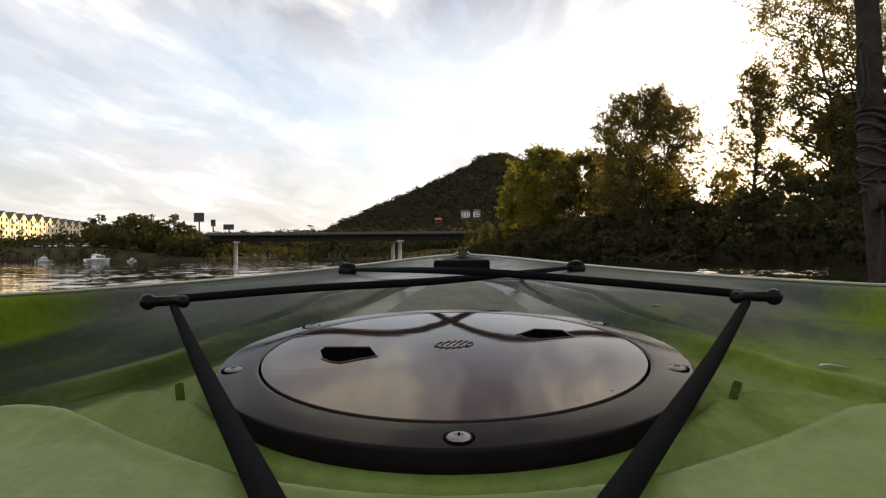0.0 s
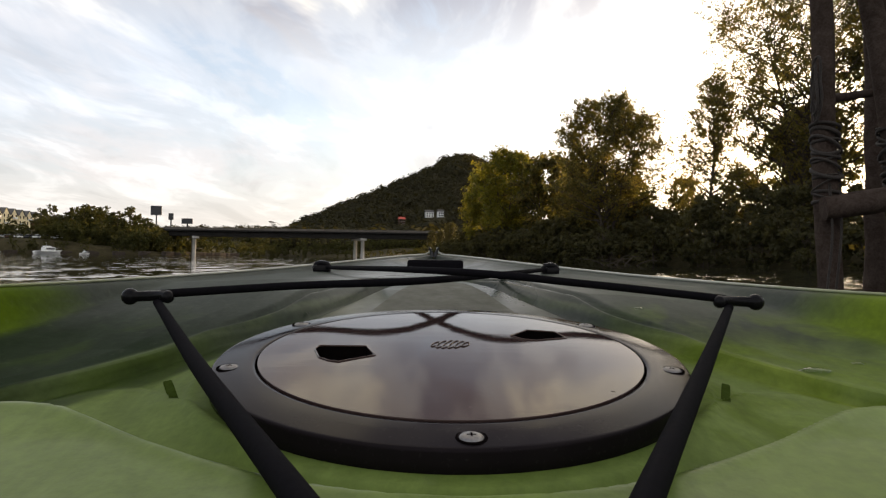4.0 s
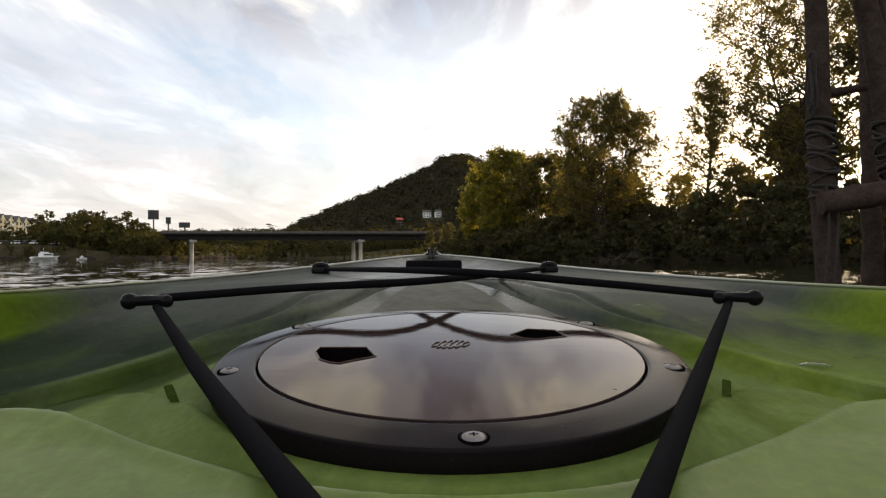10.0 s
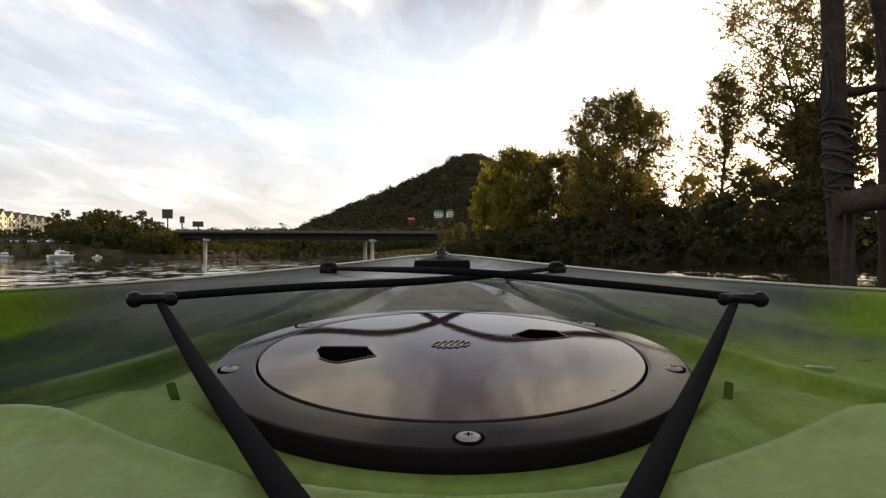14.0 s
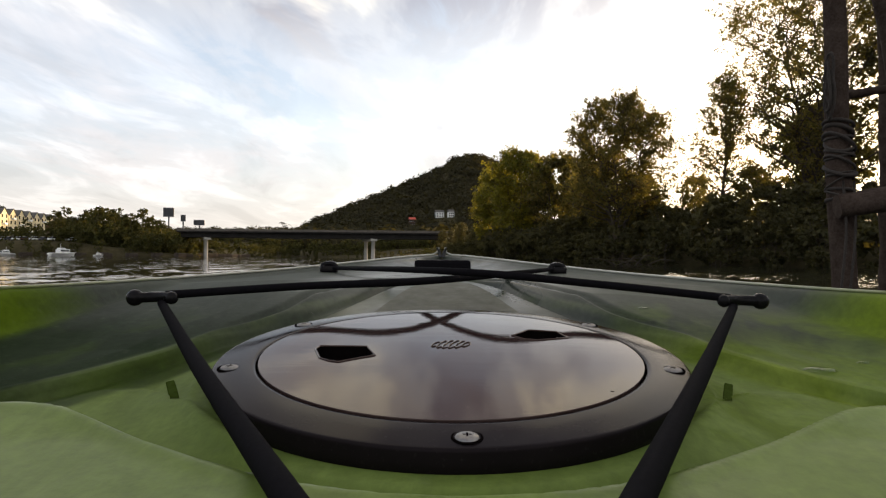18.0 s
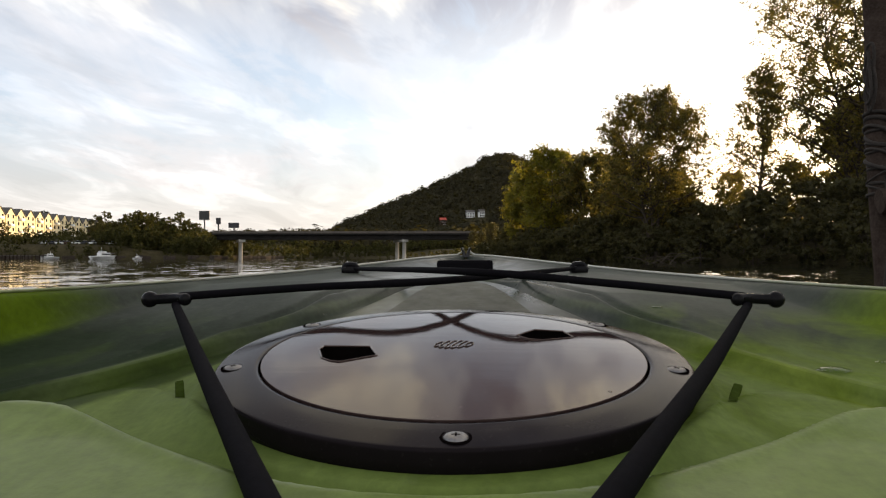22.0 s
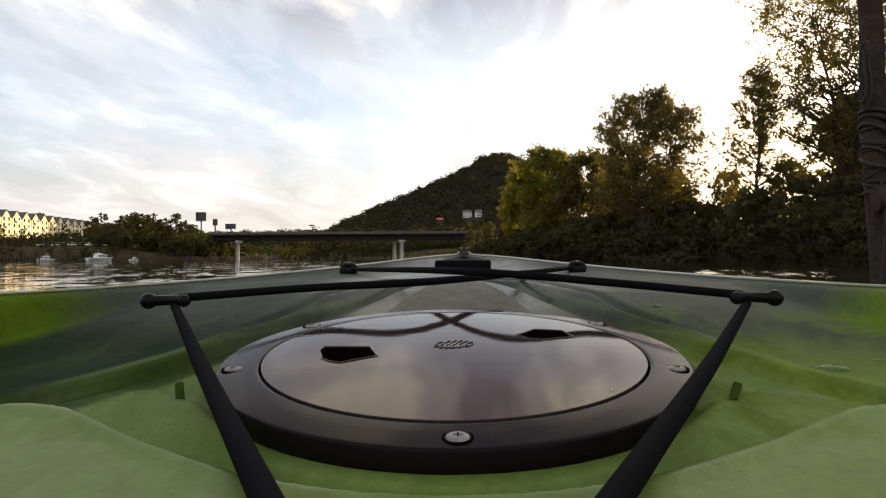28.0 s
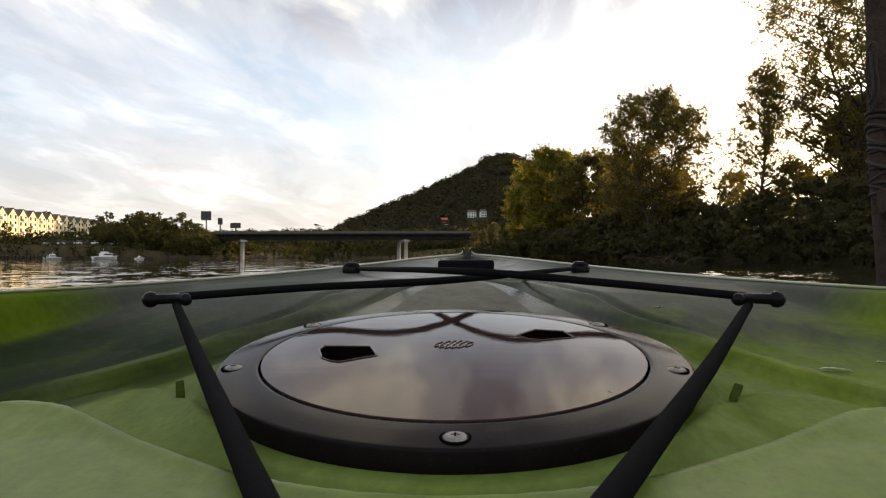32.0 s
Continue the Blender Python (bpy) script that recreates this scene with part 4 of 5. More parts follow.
def grow_tree(seed, height, profile, bare, limbs, twigs, leaves, leaf, mat, lab, stems=1, lean=0.0, spread=0.45, base_r=None, cat="tree", rise=0.7):
    """A tree at the origin: stems, limbs and twigs that fill an outline; profile gives (share of height, half width)."""
    rng = np.random.default_rng(seed)
    rnd = random.Random(seed)
    tree = tagged(new("tree"), lab, cat)
    pz, pr = [p[0] for p in profile], [p[1] for p in profile]
    r0 = base_r or 0.011 * height + 0.06
    bm = bmesh.new()
    lines = []
    for k in range(stems):
        a = 2 * math.pi * k / stems + rnd.uniform(-.5, .5)
        fan = (0.55 * max(pr) if stems > 1 else 0.0) * rnd.uniform(0.6, 1.1)
        top = height * (0.96 if k == 0 else rnd.uniform(0.72, 0.92))
        pts = []
        for i in range(7):
            f = i / 6
            pts.append(Vector((math.cos(a) * fan * f ** 1.3 + lean * height * f + (i > 0) * rnd.uniform(-1, 1) * 0.012 * height,
                               math.sin(a) * fan * f ** 1.3 + (i > 0) * rnd.uniform(-1, 1) * 0.012 * height, top * f - 0.4 * (i == 0))))
        path = spline(pts, 4)
        lines.append(path)
        add_tube(bm, path, [r0 / stems ** 0.35 * (1 - 0.93 * i / (len(path) - 1)) for i in range(len(path))], 8, True, 0.08, seed + k)
    centres = []
    for i in range(limbs):
        path = lines[i % stems]
        f = bare + (0.97 - bare) * ((i + rnd.random()) / limbs)
        j = int(np.clip(f * (len(path) - 1), 1, len(path) - 2))
        p0 = path[j]
        a = 2.399963 * i + rnd.uniform(-.6, .6)
        reach = rnd.uniform(0.45, 1.0) ** 0.6
        z1 = min(p0.z / height + (0.02 + rise * rnd.uniform(0.5, 1.2) * reach * float(np.interp(p0.z / height, pz, pr)) / height), 0.985)
        r1 = float(np.interp(z1, pz, pr)) * reach
        end = Vector((math.cos(a) * r1 + lean * height * z1, math.sin(a) * r1, z1 * height))
        mid = p0.lerp(end, 0.5) + Vector((rnd.uniform(-1, 1), rnd.uniform(-1, 1), rnd.uniform(-1.2, 0.6))) * 0.09 * (end - p0).length
        limb = spline([p0, mid, end], 4)
        rr = 0.36 * r0 * (1 - 0.8 * f) + 0.014
        add_tube(bm, limb, [rr, rr * 0.72, rr * 0.45, 0.010], 5, False)
        span = (end - p0).length
        for w in range(twigs):
            g = 0.42 + 0.58 * ((w + rnd.random()) / twigs) ** 0.8
            q0 = limb[min(int(g * (len(limb) - 1)), len(limb) - 1)]
            out = Vector((rnd.gauss(0, 1), rnd.gauss(0, 1), rnd.gauss(0.25, 0.8))).normalized()
            q1 = q0 + out * (0.10 * span + rnd.uniform(0.25, 0.85) * spread * 2.0)
            add_tube(bm, [q0, q0.lerp(q1, 0.55) + Vector((0, 0, 0.05)), q1], [0.016, 0.011, 0.005], 3, False)
            centres += [q1, q0.lerp(q1, 0.55)]
    part("trunk", bm, BARK, tree)
    ctr = np.array([tuple(c) for c in centres])
    sig = spread * rng.uniform(0.45, 1.15, len(ctr))
    mpart("crown", quads("crown", leaf_cloud(rng, ctr, sig, leaves, leaf, 0.95)), mat, tree)
    return tree


ROUND = ((0.0, 0.3), (0.22, 0.66), (0.38, 0.95), (0.55, 1.0), (0.75, 0.98), (0.88, 0.85), (0.96, 0.62), (1.0, 0.3))
DOME = ((0.0, 0.15), (0.24, 0.42), (0.36, 0.82), (0.52, 1.0), (0.72, 0.97), (0.86, 0.78), (0.95, 0.50), (1.0, 0.2))
SPIRE = ((0.0, 0.4), (0.25, 0.9), (0.45, 1.0), (0.7, 0.85), (0.88, 0.6), (1.0, 0.25))
COLUMN = ((0.0, 0.35), (0.2, 0.8), (0.45, 1.0), (0.75, 0.95), (0.92, 0.6), (1.0, 0.15))


def outline(shape, half):
    return [(z, r * half) for z, r in shape]


# the tall trees of the near bank
place(grow_tree(11, 16.8, outline(DOME, 7.3), 0.26, 112, 13, 17, 0.115, LEAF_MID, "broad round-crowned leafy tree with several stems on the river bank", 4, 0, 0.46), 18.3, 64)
place(grow_tree(12, 15.8, outline(SPIRE, 4.4), 0.05, 84, 9, 15, 0.105, LEAF_MID, "slender open-crowned cottonwood tree on the river bank", 1, 0.02, 0.42), 27.5, 61)
place(grow_tree(13, 29.0, outline(COLUMN, 8.8), 0.06, 170, 12, 15, 0.120, LEAF_MID, "very tall sparse cottonwood against the low sun", 3, -0.02, 0.55), 33.9, 57, 40)
dark_tree = place(grow_tree(14, 26.0, outline(COLUMN, 6.2), 0.08, 90, 10, 13, 0.21, LEAF_DARK, "tall dark leafy tree overhanging the water", 2, 0, 0.6), 39.6, 50)
gold_tree = place(grow_tree(15, 16.0, outline(ROUND, 6.0), 0.12, 84, 11, 17, 0.18, LEAF_GOLD, "rounded tree with yellowing autumn leaves", 3, 0, 0.6), 12.2, 96)
green_tree = place(grow_tree(16, 13.5, outline(ROUND, 5.0), 0.06, 50, 8, 14, 0.24, LEAF_MID, "rounded green tree at the water's edge", 3, 0, 0.6), 16.5, 88)
for tree, x, y, turn, sc in ((gold_tree, 10.2, 112, 130, 0.92), (green_tree, 12.5, 104, 80, 0.85), (green_tree, 20, 82, 200, 0.85), (green_tree, 23, 74, 20, 0.62),
                             (green_tree, 36, 72, 140, 0.5), (green_tree, 46, 60, 190, 0.8), (green_tree, 41.8, 68, 75, 0.9), (green_tree, 47, 78, 15, 1.0), (dark_tree, 44, 42, 150, 0.75), (dark_tree, 47, 32, 250, 0.6),
                             (dark_tree, 11, 135, 30, 0.42), (dark_tree, 5, 150, 100, 0.30), (dark_tree, 6, 170, 310, 0.34), (dark_tree, 1, 190, 50, 0.30),
                             (dark_tree, 4, 215, 170, 0.34), (green_tree, 31, 76, 15, 0.5), (green_tree, 30, 92, 200, 0.6), (green_tree, 24, 108, 210, 1.0),
                             (dark_tree, 48, 12, 20, 0.6), (dark_tree, 50, -6, 120, 0.65), (green_tree, 49, -22, 120, 1.2), (dark_tree, 54, -40, 220, 0.7)):
    plant(tree, x, y, turn, sc)

# shrubs along the near bank
shrub_a = place(make_tree(21, 4.8, 6.2, 0.0, 64, 36, 0.21, LEAF_DARK, "dense dark shrub overhanging the river bank", 4, 1.0, 0.3, cat="shrub", base_r=0.06, limbs=12), 21.0, 58)
shrub_b = place(make_tree(22, 5.6, 6.5, 0.0, 64, 36, 0.22, LEAF_DARK, "tall dark shrub on the river bank", 4, 0.9, 0.3, cat="shrub", base_r=0.07, limbs=12), 15.5, 71)
rnd = random.Random(5)
for i in range(30):
    y = 14 + i * 4.1
    x = float(np.interp(y, RIGHT_Y, RIGHT_X)) + rnd.uniform(-1.8, -0.2)
    plant(shrub_a if i % 3 else shrub_b, x, y, rnd.uniform(0, 360), rnd.uniform(0.75, 1.1))
    plant(shrub_b, x + rnd.uniform(9.0, 12.0), y + 1, rnd.uniform(0, 360), rnd.uniform(0.55, 0.85))
    plant(shrub_b, x + rnd.uniform(4.0, 6.0), y + 2, rnd.uniform(0, 360), rnd.uniform(0.7, 1.0))

GROWTH = []


def bush(x, y, scale):
    """Notes a far bush; all of them become one sheet of growth further down."""
    GROWTH.append((x, y, gz(x, y) - 0.1, rnd.uniform(0, 6.28), scale))


# woods of the left bank and of the far shore
far_tree = place(make_tree(31, 15.0, 12.0, 0.02, 66, 44, 0.40, LEAF_FAR, "leafy bank tree among distant riverside woods", 1, 1.35, 0.3, limbs=8), -118, 252)
far_gold = place(make_tree(32, 10.0, 8.5, 0.02, 28, 30, 0.40, LEAF_FAR, "smaller yellow-green tree at the far water's edge", 1, 1.3, 0.3, limbs=6), -122, 238)
# the far wood: bearing from the boat, and how high its tops stand there
BEARING = (-0.63, -0.59, -0.56, -0.517, -0.48, -0.445, -0.41, -0.38, -0.34)
TOPS = (10.5, 15.0, 17.5, 19.0, 17.3, 14.5, 12.0, 10.5, 9.0)
for i in range(60):
    b = -0.605 + 0.24 * i / 59 + rnd.uniform(-0.006, 0.006)
    y = 246 + 11 * (i % 3) + rnd.uniform(-4, 4)
    high = float(np.interp(b, BEARING, TOPS)) * rnd.uniform(0.66, 1.08) * y / 255
    plant(far_tree, b * y, y, rnd.uniform(0, 360), max(high - gz(b * y, y), 4.0) / 15.0)
for i in range(48):
    b = -0.60 + 0.215 * i / 47
    y = 222 + rnd.uniform(0, 14)
    bush(b * y, y, rnd.uniform(0.45, 0.95))
# low growth along the left shore
for i in range(40):
    y = 182 + i * 1.15
    x = float(np.interp(y, LEFT_Y, LEFT_X)) - rnd.uniform(2.0, 9.0)
    bush(x, y, rnd.uniform(0.2, 0.5))
for i in range(60):
    y = rnd.uniform(208, 242)
    bush((-0.80 + 0.24 * i / 59) * y, y, rnd.uniform(0.16, 0.42))
# hedge and single trees on the slope below the apartments
for i in range(26):
    b = -0.76 + 0.20 * i / 25
    y = 246 + rnd.uniform(-8, 8)
    bush(b * y, y, rnd.uniform(0.35, 0.6))
for b, y, sc in ((-0.63, 270, 0.25), (-0.59, 310, 0.45), (-0.565, 300, 0.5), (-0.555, 290, 0.6), (-0.61, 270, 0.3)):
    plant(far_tree, b * y, y, rnd.uniform(0, 360), sc)
for b, y, sc in ((-0.652, 250, 0.46), (-0.72, 252, 0.36), (-0.605, 310, 0.8), (-0.59, 305, 0.9), (-0.76, 250, 0.5)):
    plant(far_tree, b * y, y, rnd.uniform(0, 360), sc)
for b, y, sc in ((-0.70, 500, 1.75), (-0.69, 505, 1.9), (-0.68, 500, 1.7), (-0.565, 420, 1.0), (-0.54, 400, 1.0)):
    plant(far_tree, b * y, y, rnd.uniform(0, 360), sc)
for i in range(34):
    x = -128 + i * 4.2
    bush(x, 352 + rnd.uniform(-3, 14), rnd.uniform(0.6, 1.05))

for i in range(44):
    x = -92 + i * 2.6
    bush(x, 344 + rnd.uniform(0, 5), rnd.uniform(0.4, 0.65))
# growth down the near bank beyond the bridge, and down the far shore
for i in range(34):
    y = 128 + i * 6.2
    x = float(np.interp(y, RIGHT_Y, RIGHT_X)) + rnd.uniform(-1.0, 1.5)
    bush(x, y, rnd.uniform(0.25, 0.42))
for i in range(24):
    y = 258 + i * 3.7
    x = float(np.interp(y, LEFT_Y, LEFT_X)) - rnd.uniform(-1, 2)
    bush(x, y, rnd.uniform(0.45, 0.8))


# the far bushes in one mesh
far_crown = next(o for o in far_gold.children if o.name.startswith("crown"))
leaves = np.array([v.co for v in far_crown.data.vertices]).reshape(-1, 4, 3)[::2]
leaves = leaves.mean(1, keepdims=True) + 1.3 * (leaves - leaves.mean(1, keepdims=True))
sheets = []
for gx0, gy0, gz0, spin, sc in GROWTH:
    c, n = math.cos(spin), math.sin(spin)
    q = leaves * sc
    sheets.append(np.stack([q[..., 0] * c - q[..., 1] * n + gx0, q[..., 0] * n + q[..., 1] * c + gy0, q[..., 2] + gz0], -1))
growth = mpart("bank_growth", quads("bank_growth", np.concatenate(sheets)), LEAF_FAR)
tagged(growth, "low yellow-green bushes along both far river banks", "bushes", kind="stuff")


# open plots on the hillside for three houses: how far aside and up per unit ahead
PLOTS = ((0.0, 0.0640), (0.018, 0.0648), (-0.043, 0.0525))


def climb(px, py):
    """Where a line of sight of that slope meets the hill."""
    for d in range(460, 1300, 2):
        if gz(px * d, d) >= py * d:
            return px * d, float(d)
    return px * 900, 900.0


CLEAR = [climb(*p) for p in PLOTS]


def woods(name, seed, n, xs, ys_, size, lab, mat):
    """Far woodland: tree-top clumps of leaf quads all over a slope."""
    rng = np.random.default_rng(seed)
    y = rng.uniform(*ys_, n)
    x = rng.uniform(*xs, n) * y / 700
    for hx, hy in CLEAR:
        keep = (np.abs(x - hx * y / hy) > 9) | (y > hy + 6) | (y < hy - 70)
        x, y = x[keep], y[keep]
    n = len(x)
    r = size * rng.uniform(0.45, 0.9, n) * rng.choice((0.7, 1.0, 1.3, 1.65), n)
    c = np.stack([x, y, ground_z(x, y) + r * 0.35], 1)
    # each tree-top is a ragged dome of overlapping leaf sprays
    k = 40
    way = rng.normal(0, 1, (n * k, 3))
    way[:, 2] = np.abs(way[:, 2]) * 1.1 - 0.25
    way /= np.linalg.norm(way, axis=1)[:, None]
    rk = np.repeat(r, k)[:, None]
    p = np.repeat(c, k, 0) + way * rk * rng.uniform(0.52, 0.80, (n * k, 1))
    a = np.cross(way, rng.normal(0, 1, (n * k, 3)))
    a /= np.linalg.norm(a, axis=1)[:, None]
    b = np.cross(way, a) + 0.08 * rng.normal(0, 1, (n * k, 3))
    s = rk * rng.uniform(0.10, 0.18, (n * k, 1))
    ob = mpart(name, quads(name, np.stack([p + a * s, p + b * s * 0.8, p - a * s, p - b * s * 0.8], 1)), mat)
    tagged(ob, lab, "woods", kind="stuff")


woods("hill_woods", 41, 6600, (-190, 330), (370, 1230), 10.5, "dark dense woods covering the steep hillside", LEAF_HILL)
woods("far_woods", 42, 1500, (-330, 0), (1600, 2000), 13.0, "faint dark woods on a distant ridge", LEAF_HILL)

# ---------------------------------------------------------------- the road bridge
bridge = root("bridge", -50, 236, -2.6, 1.5, "long grey road bridge on white concrete piers", "bridge")
part("girder", box(7, 0, 10.6, 102, 9.0, 1.7, None, 0.08), GIRDER, bridge, "dark steel girder")
part("road_deck", box(7, 0, 11.75, 104, 12.0, 0.5, None, 0.06), GIRDER, bridge, "grey concrete road deck")
for yy in (-5.8, 5.8):
    part("parapet", box(7, yy, 12.4, 104, 0.25, 0.8, None, 0.04), STONE, bridge, "weathered grey concrete parapet")
for px, skew in ((-36.5, 0.37), (24.0, 0.5), (60.0, 0.5)):
    pier = part("pier", box(0, 0, 0, 2.4, 9.5, 0.9, pose(px, 0, 9.4, 0, 0, 26), 0.1), CONCRETE, bridge, "white concrete pier with capping beam")
    for yy in (-3.2, 3.2):
        part("column", tube([(px - skew * yy, yy, -2.0), (px - skew * yy, yy, 9.0)], [0.75, 0.65], 16), CONCRETE, pier)
part("abutment", box(60.5, 0, 5.0, 4.0, 9, 9.4, None, 0.1), STONE, bridge)


# ---------------------------------------------------------------- hoardings behind the bridge
def hoarding(x, y, foot, top, w, h, lab, turn=0):
    r = root("hoarding", x, y, foot, turn, lab, "billboard", "roadside hoardings")
    part("mast", tube([(0, 0, -1.0), (0, 0, top - foot - h)], 0.32, 10), DARKSTEEL, r)
    p = part("panel", box(0, -0.5, top - foot - h / 2, w, 0.5, h, None, 0.05), DARKSTEEL, r, "dark back of the sign panel")
    for k in range(4):
        part("brace", box((k - 1.5) * w / 4, -0.15, top - foot - h / 2, 0.12, 0.3, h * 0.96), DARKSTEEL, p)
    part("catwalk", box(0, -0.9, top - foot - h - 0.1, w, 0.6, 0.12), DARKSTEEL, r)


hoarding(-128, 300, gz(-128, 300), 23.0, 4.8, 4.2, "tall dark roadside billboard on a single mast", 10)
hoarding(-122, 302, gz(-122, 302), 19.8, 2.2, 3.0, "narrow sign on a mast beside the billboard", 20)
hoarding(-113.5, 300, gz(-113.5, 300), 17.3, 5.0, 2.4, "low wide dark billboard above the bridge approach", 5)


# ---------------------------------------------------------------- houses on the hill
def hill_house(plot, w, wall, roof, lab):
    x, y = CLEAR[plot]
    r = root("house", x, y, gz(x, y) - 0.5, 12, lab, "house", "houses on the hill")
    part("wall", box(0, 0, 3.0, w, 8, 6.0, None, 0.05), wall, r)
    bm = bmesh.new()
    a = [bm.verts.new(v) for v in ((-w / 2 - .4, -4.5, 6), (w / 2 + .4, -4.5, 6), (w / 2 + .4, 4.5, 6), (-w / 2 - .4, 4.5, 6), (-w / 2 - .4, 0, 8.6), (w / 2 + .4, 0, 8.6))]
    for f in ((0, 1, 5, 4), (2, 3, 4, 5), (1, 2, 5), (3, 0, 4), (3, 2, 1, 0)):
        bm.faces.new([a[i] for i in f])
    part("roof", bm, roof, r)
    for k in range(3):
        for zz in (1.7, 4.4):
            wd = part("window", box((k - 1) * w / 3.2, -4.03, zz, 1.3, 0.1, 1.5), GLASS, r)
            part("window_frame", box((k - 1) * w / 3.2, -4.0, zz - 0.85, 1.6, 0.2, 0.14), WHITE, wd)
    return r


hill_house(0, 9, WHITE, SLATE, "white timber house high on the wooded hillside")
hill_house(1, 6, WHITE, SLATE, "small white house beside another on the hillside")
hill_house(2, 6.5, BRICK, RED, "house with a bright red roof among hillside trees")

# ---------------------------------------------------------------- the left bank
BLD_NEAR, BLD_FAR = Vector((-222, 278, 0)), Vector((-243, 406, 0))
along = (BLD_FAR - BLD_NEAR)
blen = along.length
turn = math.degrees(math.atan2(along.y, along.x))
apartments = root("apartment_building", BLD_NEAR.x, BLD_NEAR.y, 9.4, turn, "long cream apartment block with a row of pointed gables", "building")
apartments.matrix_basis = apartments.matrix_basis @ Matrix.Diagonal((1, 1, 1.26, 1))
part("wall", box(blen / 2, 7, 4.4, blen, 14, 9.6, None, 0.05), CREAM, apartments, "cream rendered walls")
part("roof", box(blen / 2, 7, 9.8, blen + 0.8, 13, 1.4, None, 0.3), SLATE, apartments)
NG = 14
gw = blen / NG
for k in range(NG):
    cx = (k + 0.5) * gw
    bm = bmesh.new()
    q = [(-gw * .46, -0.6, -0.3), (gw * .46, -0.6, -0.3), (gw * .46, -0.6, 9.2), (0, -0.6, 12.4), (-gw * .46, -0.6, 9.2)]
    fr = [bm.verts.new(v) for v in q]
    bk = [bm.verts.new((v[0], 6.0, v[2])) for v in q]
    bm.faces.new(fr)
    for i in range(5):
        bm.faces.new((fr[(i + 1) % 5], fr[i], bk[i], bk[(i + 1) % 5]))
    bay = part("gabled_bay", bm, CREAM, apartments)
    bay.matrix_basis = pose(cx, 0, 0)
    for lvl in range(4):
        for sx in (-0.24, 0.24):
            wd = part("window", box(sx * gw, -0.63, 1.5 + lvl * 2.5, 1.25, 0.12, 1.4), GLASS, bay)
        if k % 2 == lvl % 2:
            part("balcony", box(0, -1.2, 0.7 + lvl * 2.5, 3.2, 1.2, 0.9, None, 0.05), WHITE, bay)
    bm = bmesh.new()
    for s in (-1, 1):
        m = Matrix.Translation((s * gw * .25, 2.6, 10.95)) @ Euler((0, s * math.atan2(3.2, gw * .46), 0)).to_matrix().to_4x4()
        add_box(bm, 0, 0, 0, gw * 0.54, 7.0, 0.18, m)
    part("gable_roof", bm, SLATE, bay)

shop = root("brick_building", -192, 330, gz(-192, 330) - 3.4, -20, "dull brown brick building beside the apartments", "building")
part("wall", box(0, 0, 5.0, 16, 14, 10, None, 0.05), BRICK, shop)
bm = bmesh.new()
q = [bm.verts.new(v) for v in ((-8.4, -7.4, 10), (8.4, -7.4, 10), (8.4, 7.4, 10), (-8.4, 7.4, 10), (-8.4, 0, 13.2), (8.4, 0, 13.2))]
for f in ((0, 1, 5, 4), (2, 3, 4, 5), (1, 2, 5), (3, 0, 4), (3, 2, 1, 0)):
    bm.faces.new([q[i] for i in f])
part("roof", bm, SLATE, shop, "grey pitched roof")
for k in range(4):
    for zz in (2.4, 6.4):
        part("window", box(-5.6 + k * 3.7, -7.05, zz, 1.6, 0.15, 1.9), GLASS, shop)


# stone quay along the left bank, as separate blocks
quay = root("quay", -160, 205, 0, 0, "low stone quay along the far river bank", kind="structure")
block = box(0, 0, 0, 3.4, 2.2, 1.3, None, 0.15)
block_me = bpy.data.meshes.new("stone_block")
block.to_mesh(block_me)
block.free()
block_me.materials.append(RIPRAP)
for k in range(70):
    y = 150 + k * 1.9
    x = float(np.interp(y, LEFT_Y, LEFT_X)) + 1.2
    b = hang(new("stone_block", block_me), quay)
    b.matrix_basis = pose(x + 160, y - 205, 0.55 + rnd.uniform(-.1, .1), rnd.uniform(-6, 6), rnd.uniform(-6, 6), 60 + rnd.uniform(-12, 12))


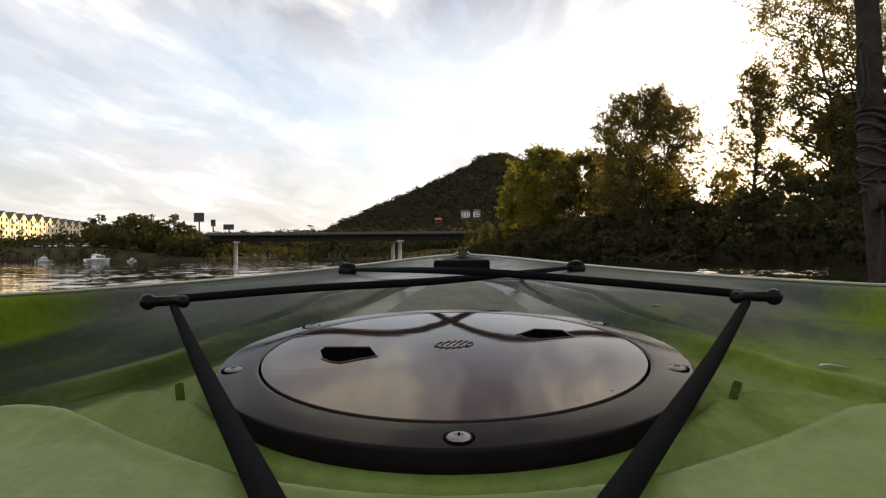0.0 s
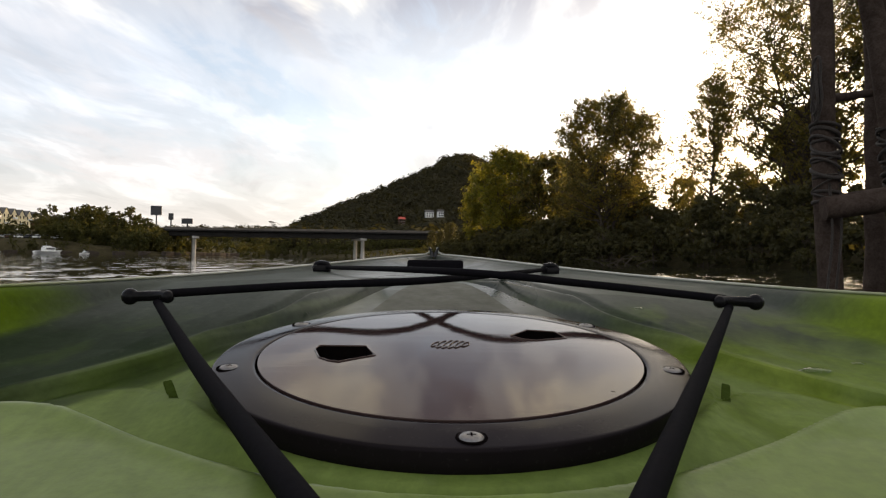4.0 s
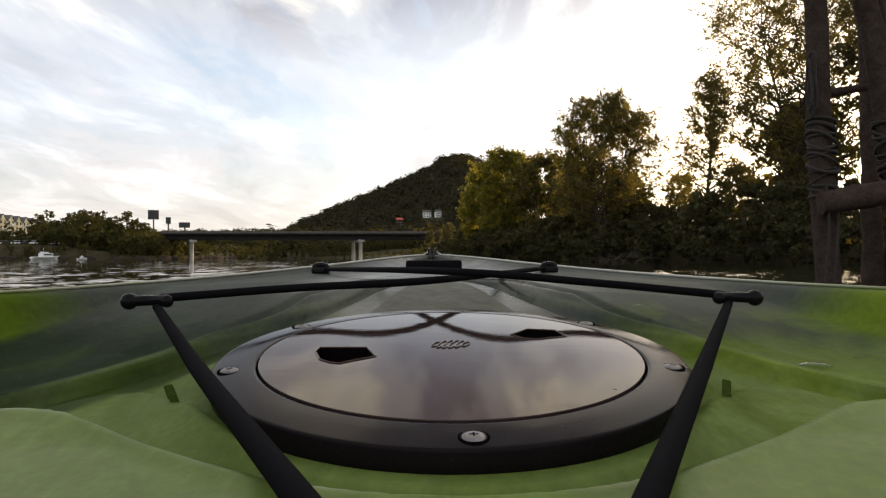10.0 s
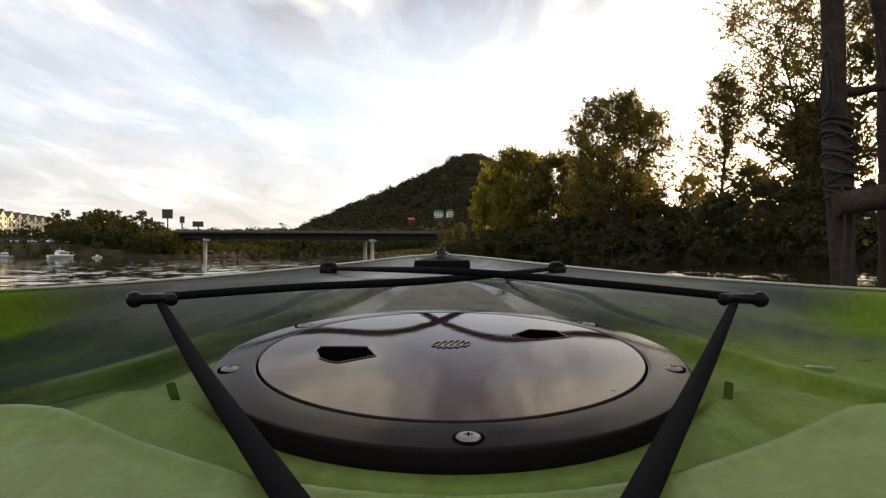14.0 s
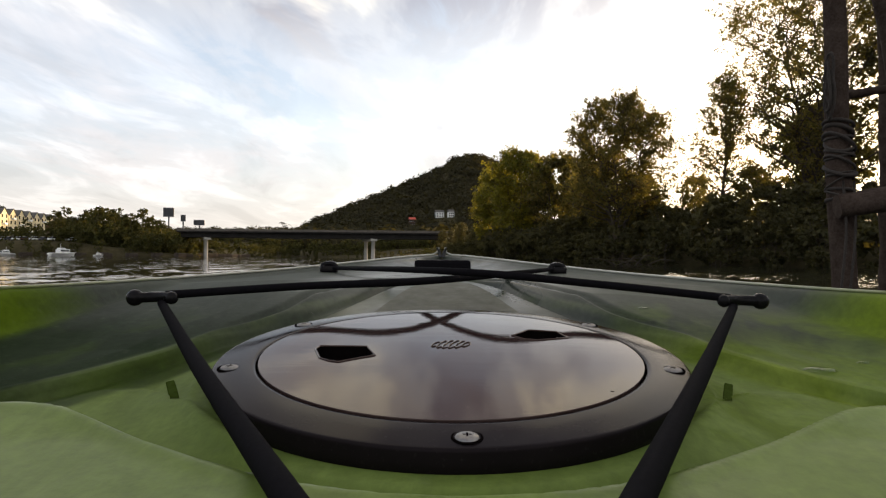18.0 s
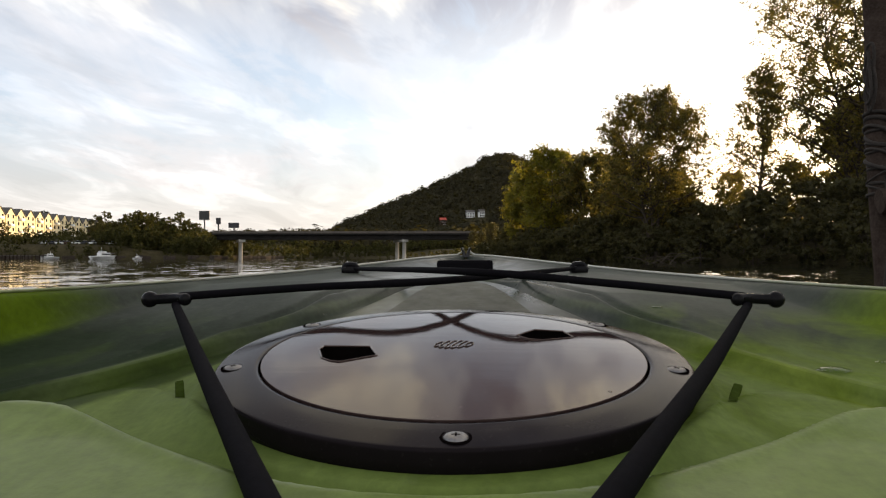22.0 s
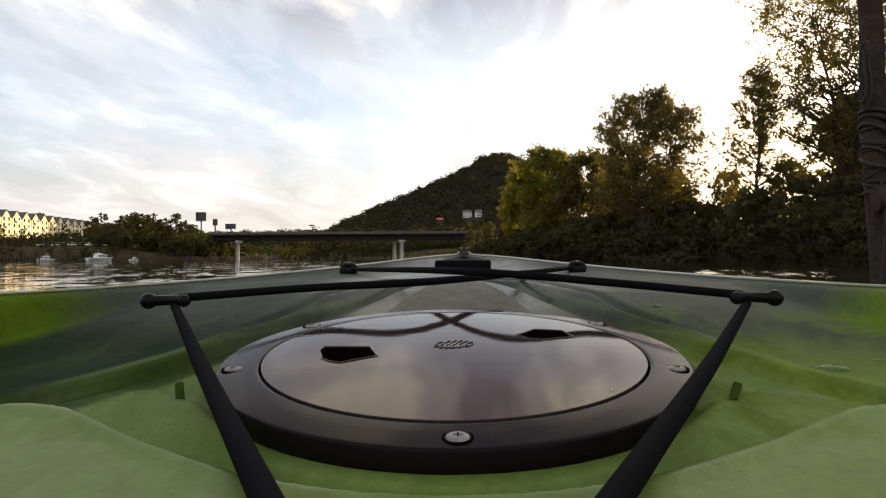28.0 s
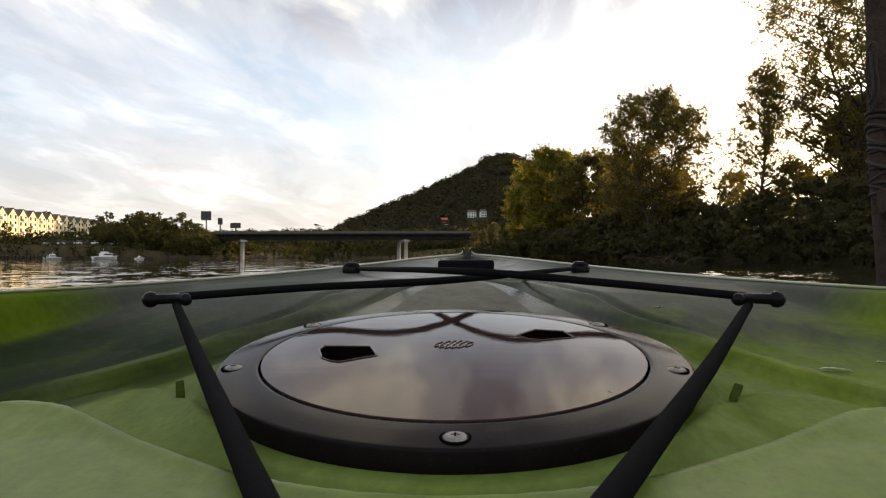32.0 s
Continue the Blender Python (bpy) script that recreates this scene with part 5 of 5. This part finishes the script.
def cruiser(x, y, turn, length, lab):
    r = root("motor_boat", x, y, 0.0, turn, lab, "boat", "moored boats")
    n = 14
    v = []
    for i in range(n):
        s = i / (n - 1)
        w = 0.17 * length * (1 - s ** 3.2) + 0.02
        top = 0.10 * length * (1 + 0.5 * s * s)
        v.append([(s * length - length / 2 + (0.10 * length * s if abs(a) > 0.8 else 0), w * a, (-0.3 if abs(a) < 0.3 else top * (abs(a) ** 2.2))) for a in np.linspace(-1, 1, 9)])
    mpart("hull", grid_mesh("boat_hull", np.array(v), flip=True), WHITE, r, "white moulded hull")
    part("deck", box(-0.05 * length, 0, 0.105 * length, 0.8 * length, 0.30 * length, 0.03 * length, None, 0.05), WHITE, r)
    c = part("cabin", box(0.02 * length, 0, 0.18 * length, 0.42 * length, 0.24 * length, 0.13 * length, None, 0.15), WHITE, r)
    for s in (-1, 1):
        part("window", box(0.02 * length, s * 0.121 * length, 0.19 * length, 0.34 * length, 0.01 * length, 0.05 * length), GLASS, c)
    part("windscreen", box(0.235 * length, 0, 0.20 * length, 0.02 * length, 0.2 * length, 0.06 * length), GLASS, c)
    part("flybridge", box(-0.04 * length, 0, 0.275 * length, 0.22 * length, 0.2 * length, 0.05 * length, None, 0.1), WHITE, r)
    part("mast", tube([(-0.06 * length, 0, 0.28 * length), (-0.08 * length, 0, 0.45 * length)], 0.05, 8), WHITE, r)
    for s in (-1, 1):
        part("rail", tube(spline([(0.18 * length, s * 0.13 * length, 0.19 * length), (0.38 * length, s * 0.09 * length, 0.22 * length), (0.52 * length, 0, 0.24 * length)], 5), 0.03, 6),
             STEEL, r)
    return r


cruiser(-121, 204, 68, 8.5, "white cabin cruiser moored by the far bank")
cruiser(-140, 205, 250, 6.0, "small white motor boat moored beside the quay")
cruiser(-111, 207, 75, 3.6, "little white boat moored below the trees")

# jetty by the quay
jetty = root("jetty", -146, 199, 0, 12, "low grey timber jetty at the far bank", "jetty")
for k in range(18):
    part("plank", box(-6.8 + k * 0.8, 0, 1.15, 0.76, 2.6, 0.12), STONE, jetty)
for k in range(7):
    for s in (-1.2, 1.2):
        part("pile", tube([(-6.6 + k * 2.2, s, -1.8), (-6.6 + k * 2.2, s, 1.5)], 0.14, 8), LOG, jetty)


def parked_car(x, y, turn, mat, lab):
    r = root("car", x, y, gz(x, y) - 0.02, turn, lab, "car", "parked cars")
    part("body", box(0, 0, 0.62, 4.4, 1.75, 0.6, None, 0.18), mat, r)
    part("cabin", box(-0.15, 0, 1.15, 2.3, 1.55, 0.55, None, 0.22), GLASS, r)
    part("roof", box(-0.15, 0, 1.44, 1.7, 1.4, 0.08, None, 0.03), mat, r)
    for cx in (-1.35, 1.35):
        for s in (-0.8, 0.8):
            part("wheel", tube([(cx, s - 0.1, 0.32), (cx, s + 0.1, 0.32)], 0.32, 14), BLACK, r)


for k in range(9):
    x, y = -157 + 3.1 * k, 228 + rnd.uniform(-1, 1)
    parked_car(x, y, 90 + rnd.uniform(-6, 6), (WHITE, DARKSTEEL, WHITE, BRICK)[k % 4], ("white parked car below the apartments", "dark parked car below the apartments",
                "white parked car below the apartments", "dull red parked car below the apartments")[k % 4])

# ---------------------------------------------------------------- the log mooring structure in the water
dolphin = root("mooring_dolphin", 4.62, 6.9, 0, 0, "weathered log mooring structure lashed with rope standing in the river", "mooring structure")


def log(name, a, b, r0, r1, seed, parent=dolphin):
    a, b = Vector(a), Vector(b)
    n = 12
    r = random.Random(seed)
    pts = [a.lerp(b, i / n) + Vector((r.uniform(-1, 1), r.uniform(-1, 1), 0)) * 0.018 for i in range(n + 1)]
    return part(name, tube(pts, [r0 + (r1 - r0) * i / n for i in range(n + 1)], 14, 0.06, seed), LOG, parent)


posts = [((0.0, 0.2, -1.8), (-0.15, 0.3, 4.5)), ((0.95, -0.2, -1.8), (0.35, 0.35, 4.5)), ((1.9, 0.4, -1.8), (0.8, 0.9, 4.5)),
         ((1.7, 1.9, -1.8), (1.5, 1.7, 4.1)), ((3.0, 0.9, -1.8), (2.7, 1.0, 3.9))]
for i, (a, b) in enumerate(posts):
    p = log("post", a, b, 0.14, 0.115, 60 + i)
    # rope lashings
    wraps = random.Random(90 + i)
    for j, zz in enumerate(np.linspace(1.12, 1.95, 15) if i < 2 else (1.3, 1.4)):
        zz += wraps.uniform(-0.03, 0.03)
        t = (zz + 1.8) / (b[2] + 1.8)
        c = Vector(a).lerp(Vector(b), t)
        tip, turn0, wide = wraps.uniform(0.05, 0.7), wraps.uniform(0, 6.28), 0.134 + wraps.uniform(0.0, 0.022)
        ringp = [c + wide * Vector((math.cos(w), math.sin(w), tip * math.sin(w + turn0))) for w in np.linspace(0, 2 * math.pi, 17)]
        part("rope_lashing", tube(ringp, wraps.uniform(0.008, 0.026), 8), ROPE, p, "faded rope lashing")
log("top_beam", (-0.55, 0.1, 3.95), (3.6, -0.6, 3.9), 0.17, 0.19, 71)
log("low_beam", (-0.25, 0.0, 1.02), (1.5, -0.35, 1.32), 0.13, 0.15, 72)
log("low_beam", (0.7, 0.1, 1.2), (3.3, 0.8, 1.15), 0.14, 0.14, 73)
log("brace", (0.2, 0.6, 2.4), (1.7, 1.2, 2.75), 0.055, 0.045, 74)
log("brace", (1.05, 0.7, 2.3), (2.0, 0.5, 3.3), 0.08, 0.07, 75)
screen = part("slatted_screen", box(1.75, 1.3, 4.1, 1.2, 0.05, 0.05), DARKSTEEL, dolphin, "dark slatted screen")
for k in range(16):
    part("slat", box(1.75, 1.3, 3.15 + k * 0.06, 1.2, 0.03, 0.022), DARKSTEEL, screen)
coil = [(-0.30 + 0.02 * math.sin(w * 0.5), 0.10 + 0.06 * math.cos(w) + 0.02 * math.sin(2.3 * w), 2.5 + 0.26 * math.sin(w) - 0.014 * w) for w in np.linspace(0, 6.28 * 3, 70)]
part("rope_coil", tube(coil, 0.016, 7), ROPE, dolphin, "coil of faded rope")
for k in range(2):
    part("hanging_rope", tube(spline([(-0.22 + .12 * k, -0.03, 1.3), (-0.2 + .1 * k, -0.05, 0.7), (-0.24 + .1 * k, -0.02, 0.0), (-0.2 + .1 * k, 0, -0.5)], 6), 0.014, 7), ROPE, dolphin)

# driftwood at the foot of the near bank
drift = root("driftwood", 15.6, 50.5, 0.0, 0, "bleached bare branches stranded at the water's edge", "driftwood")
for k in range(7):
    a0 = Vector((rnd.uniform(-1.6, 1.6), rnd.uniform(-0.6, 0.6), -0.1))
    b0 = a0 + Vector((rnd.choice((-1, 1)) * rnd.uniform(1.4, 3.0), rnd.uniform(-0.8, 0.8), rnd.uniform(0.25, 0.8)))
    part("branch", tube(spline([a0, a0.lerp(b0, .5) + Vector((0, 0, rnd.uniform(.1, .5))), b0], 5), [0.05, 0.035, 0.012], 6), RIPRAP, drift)
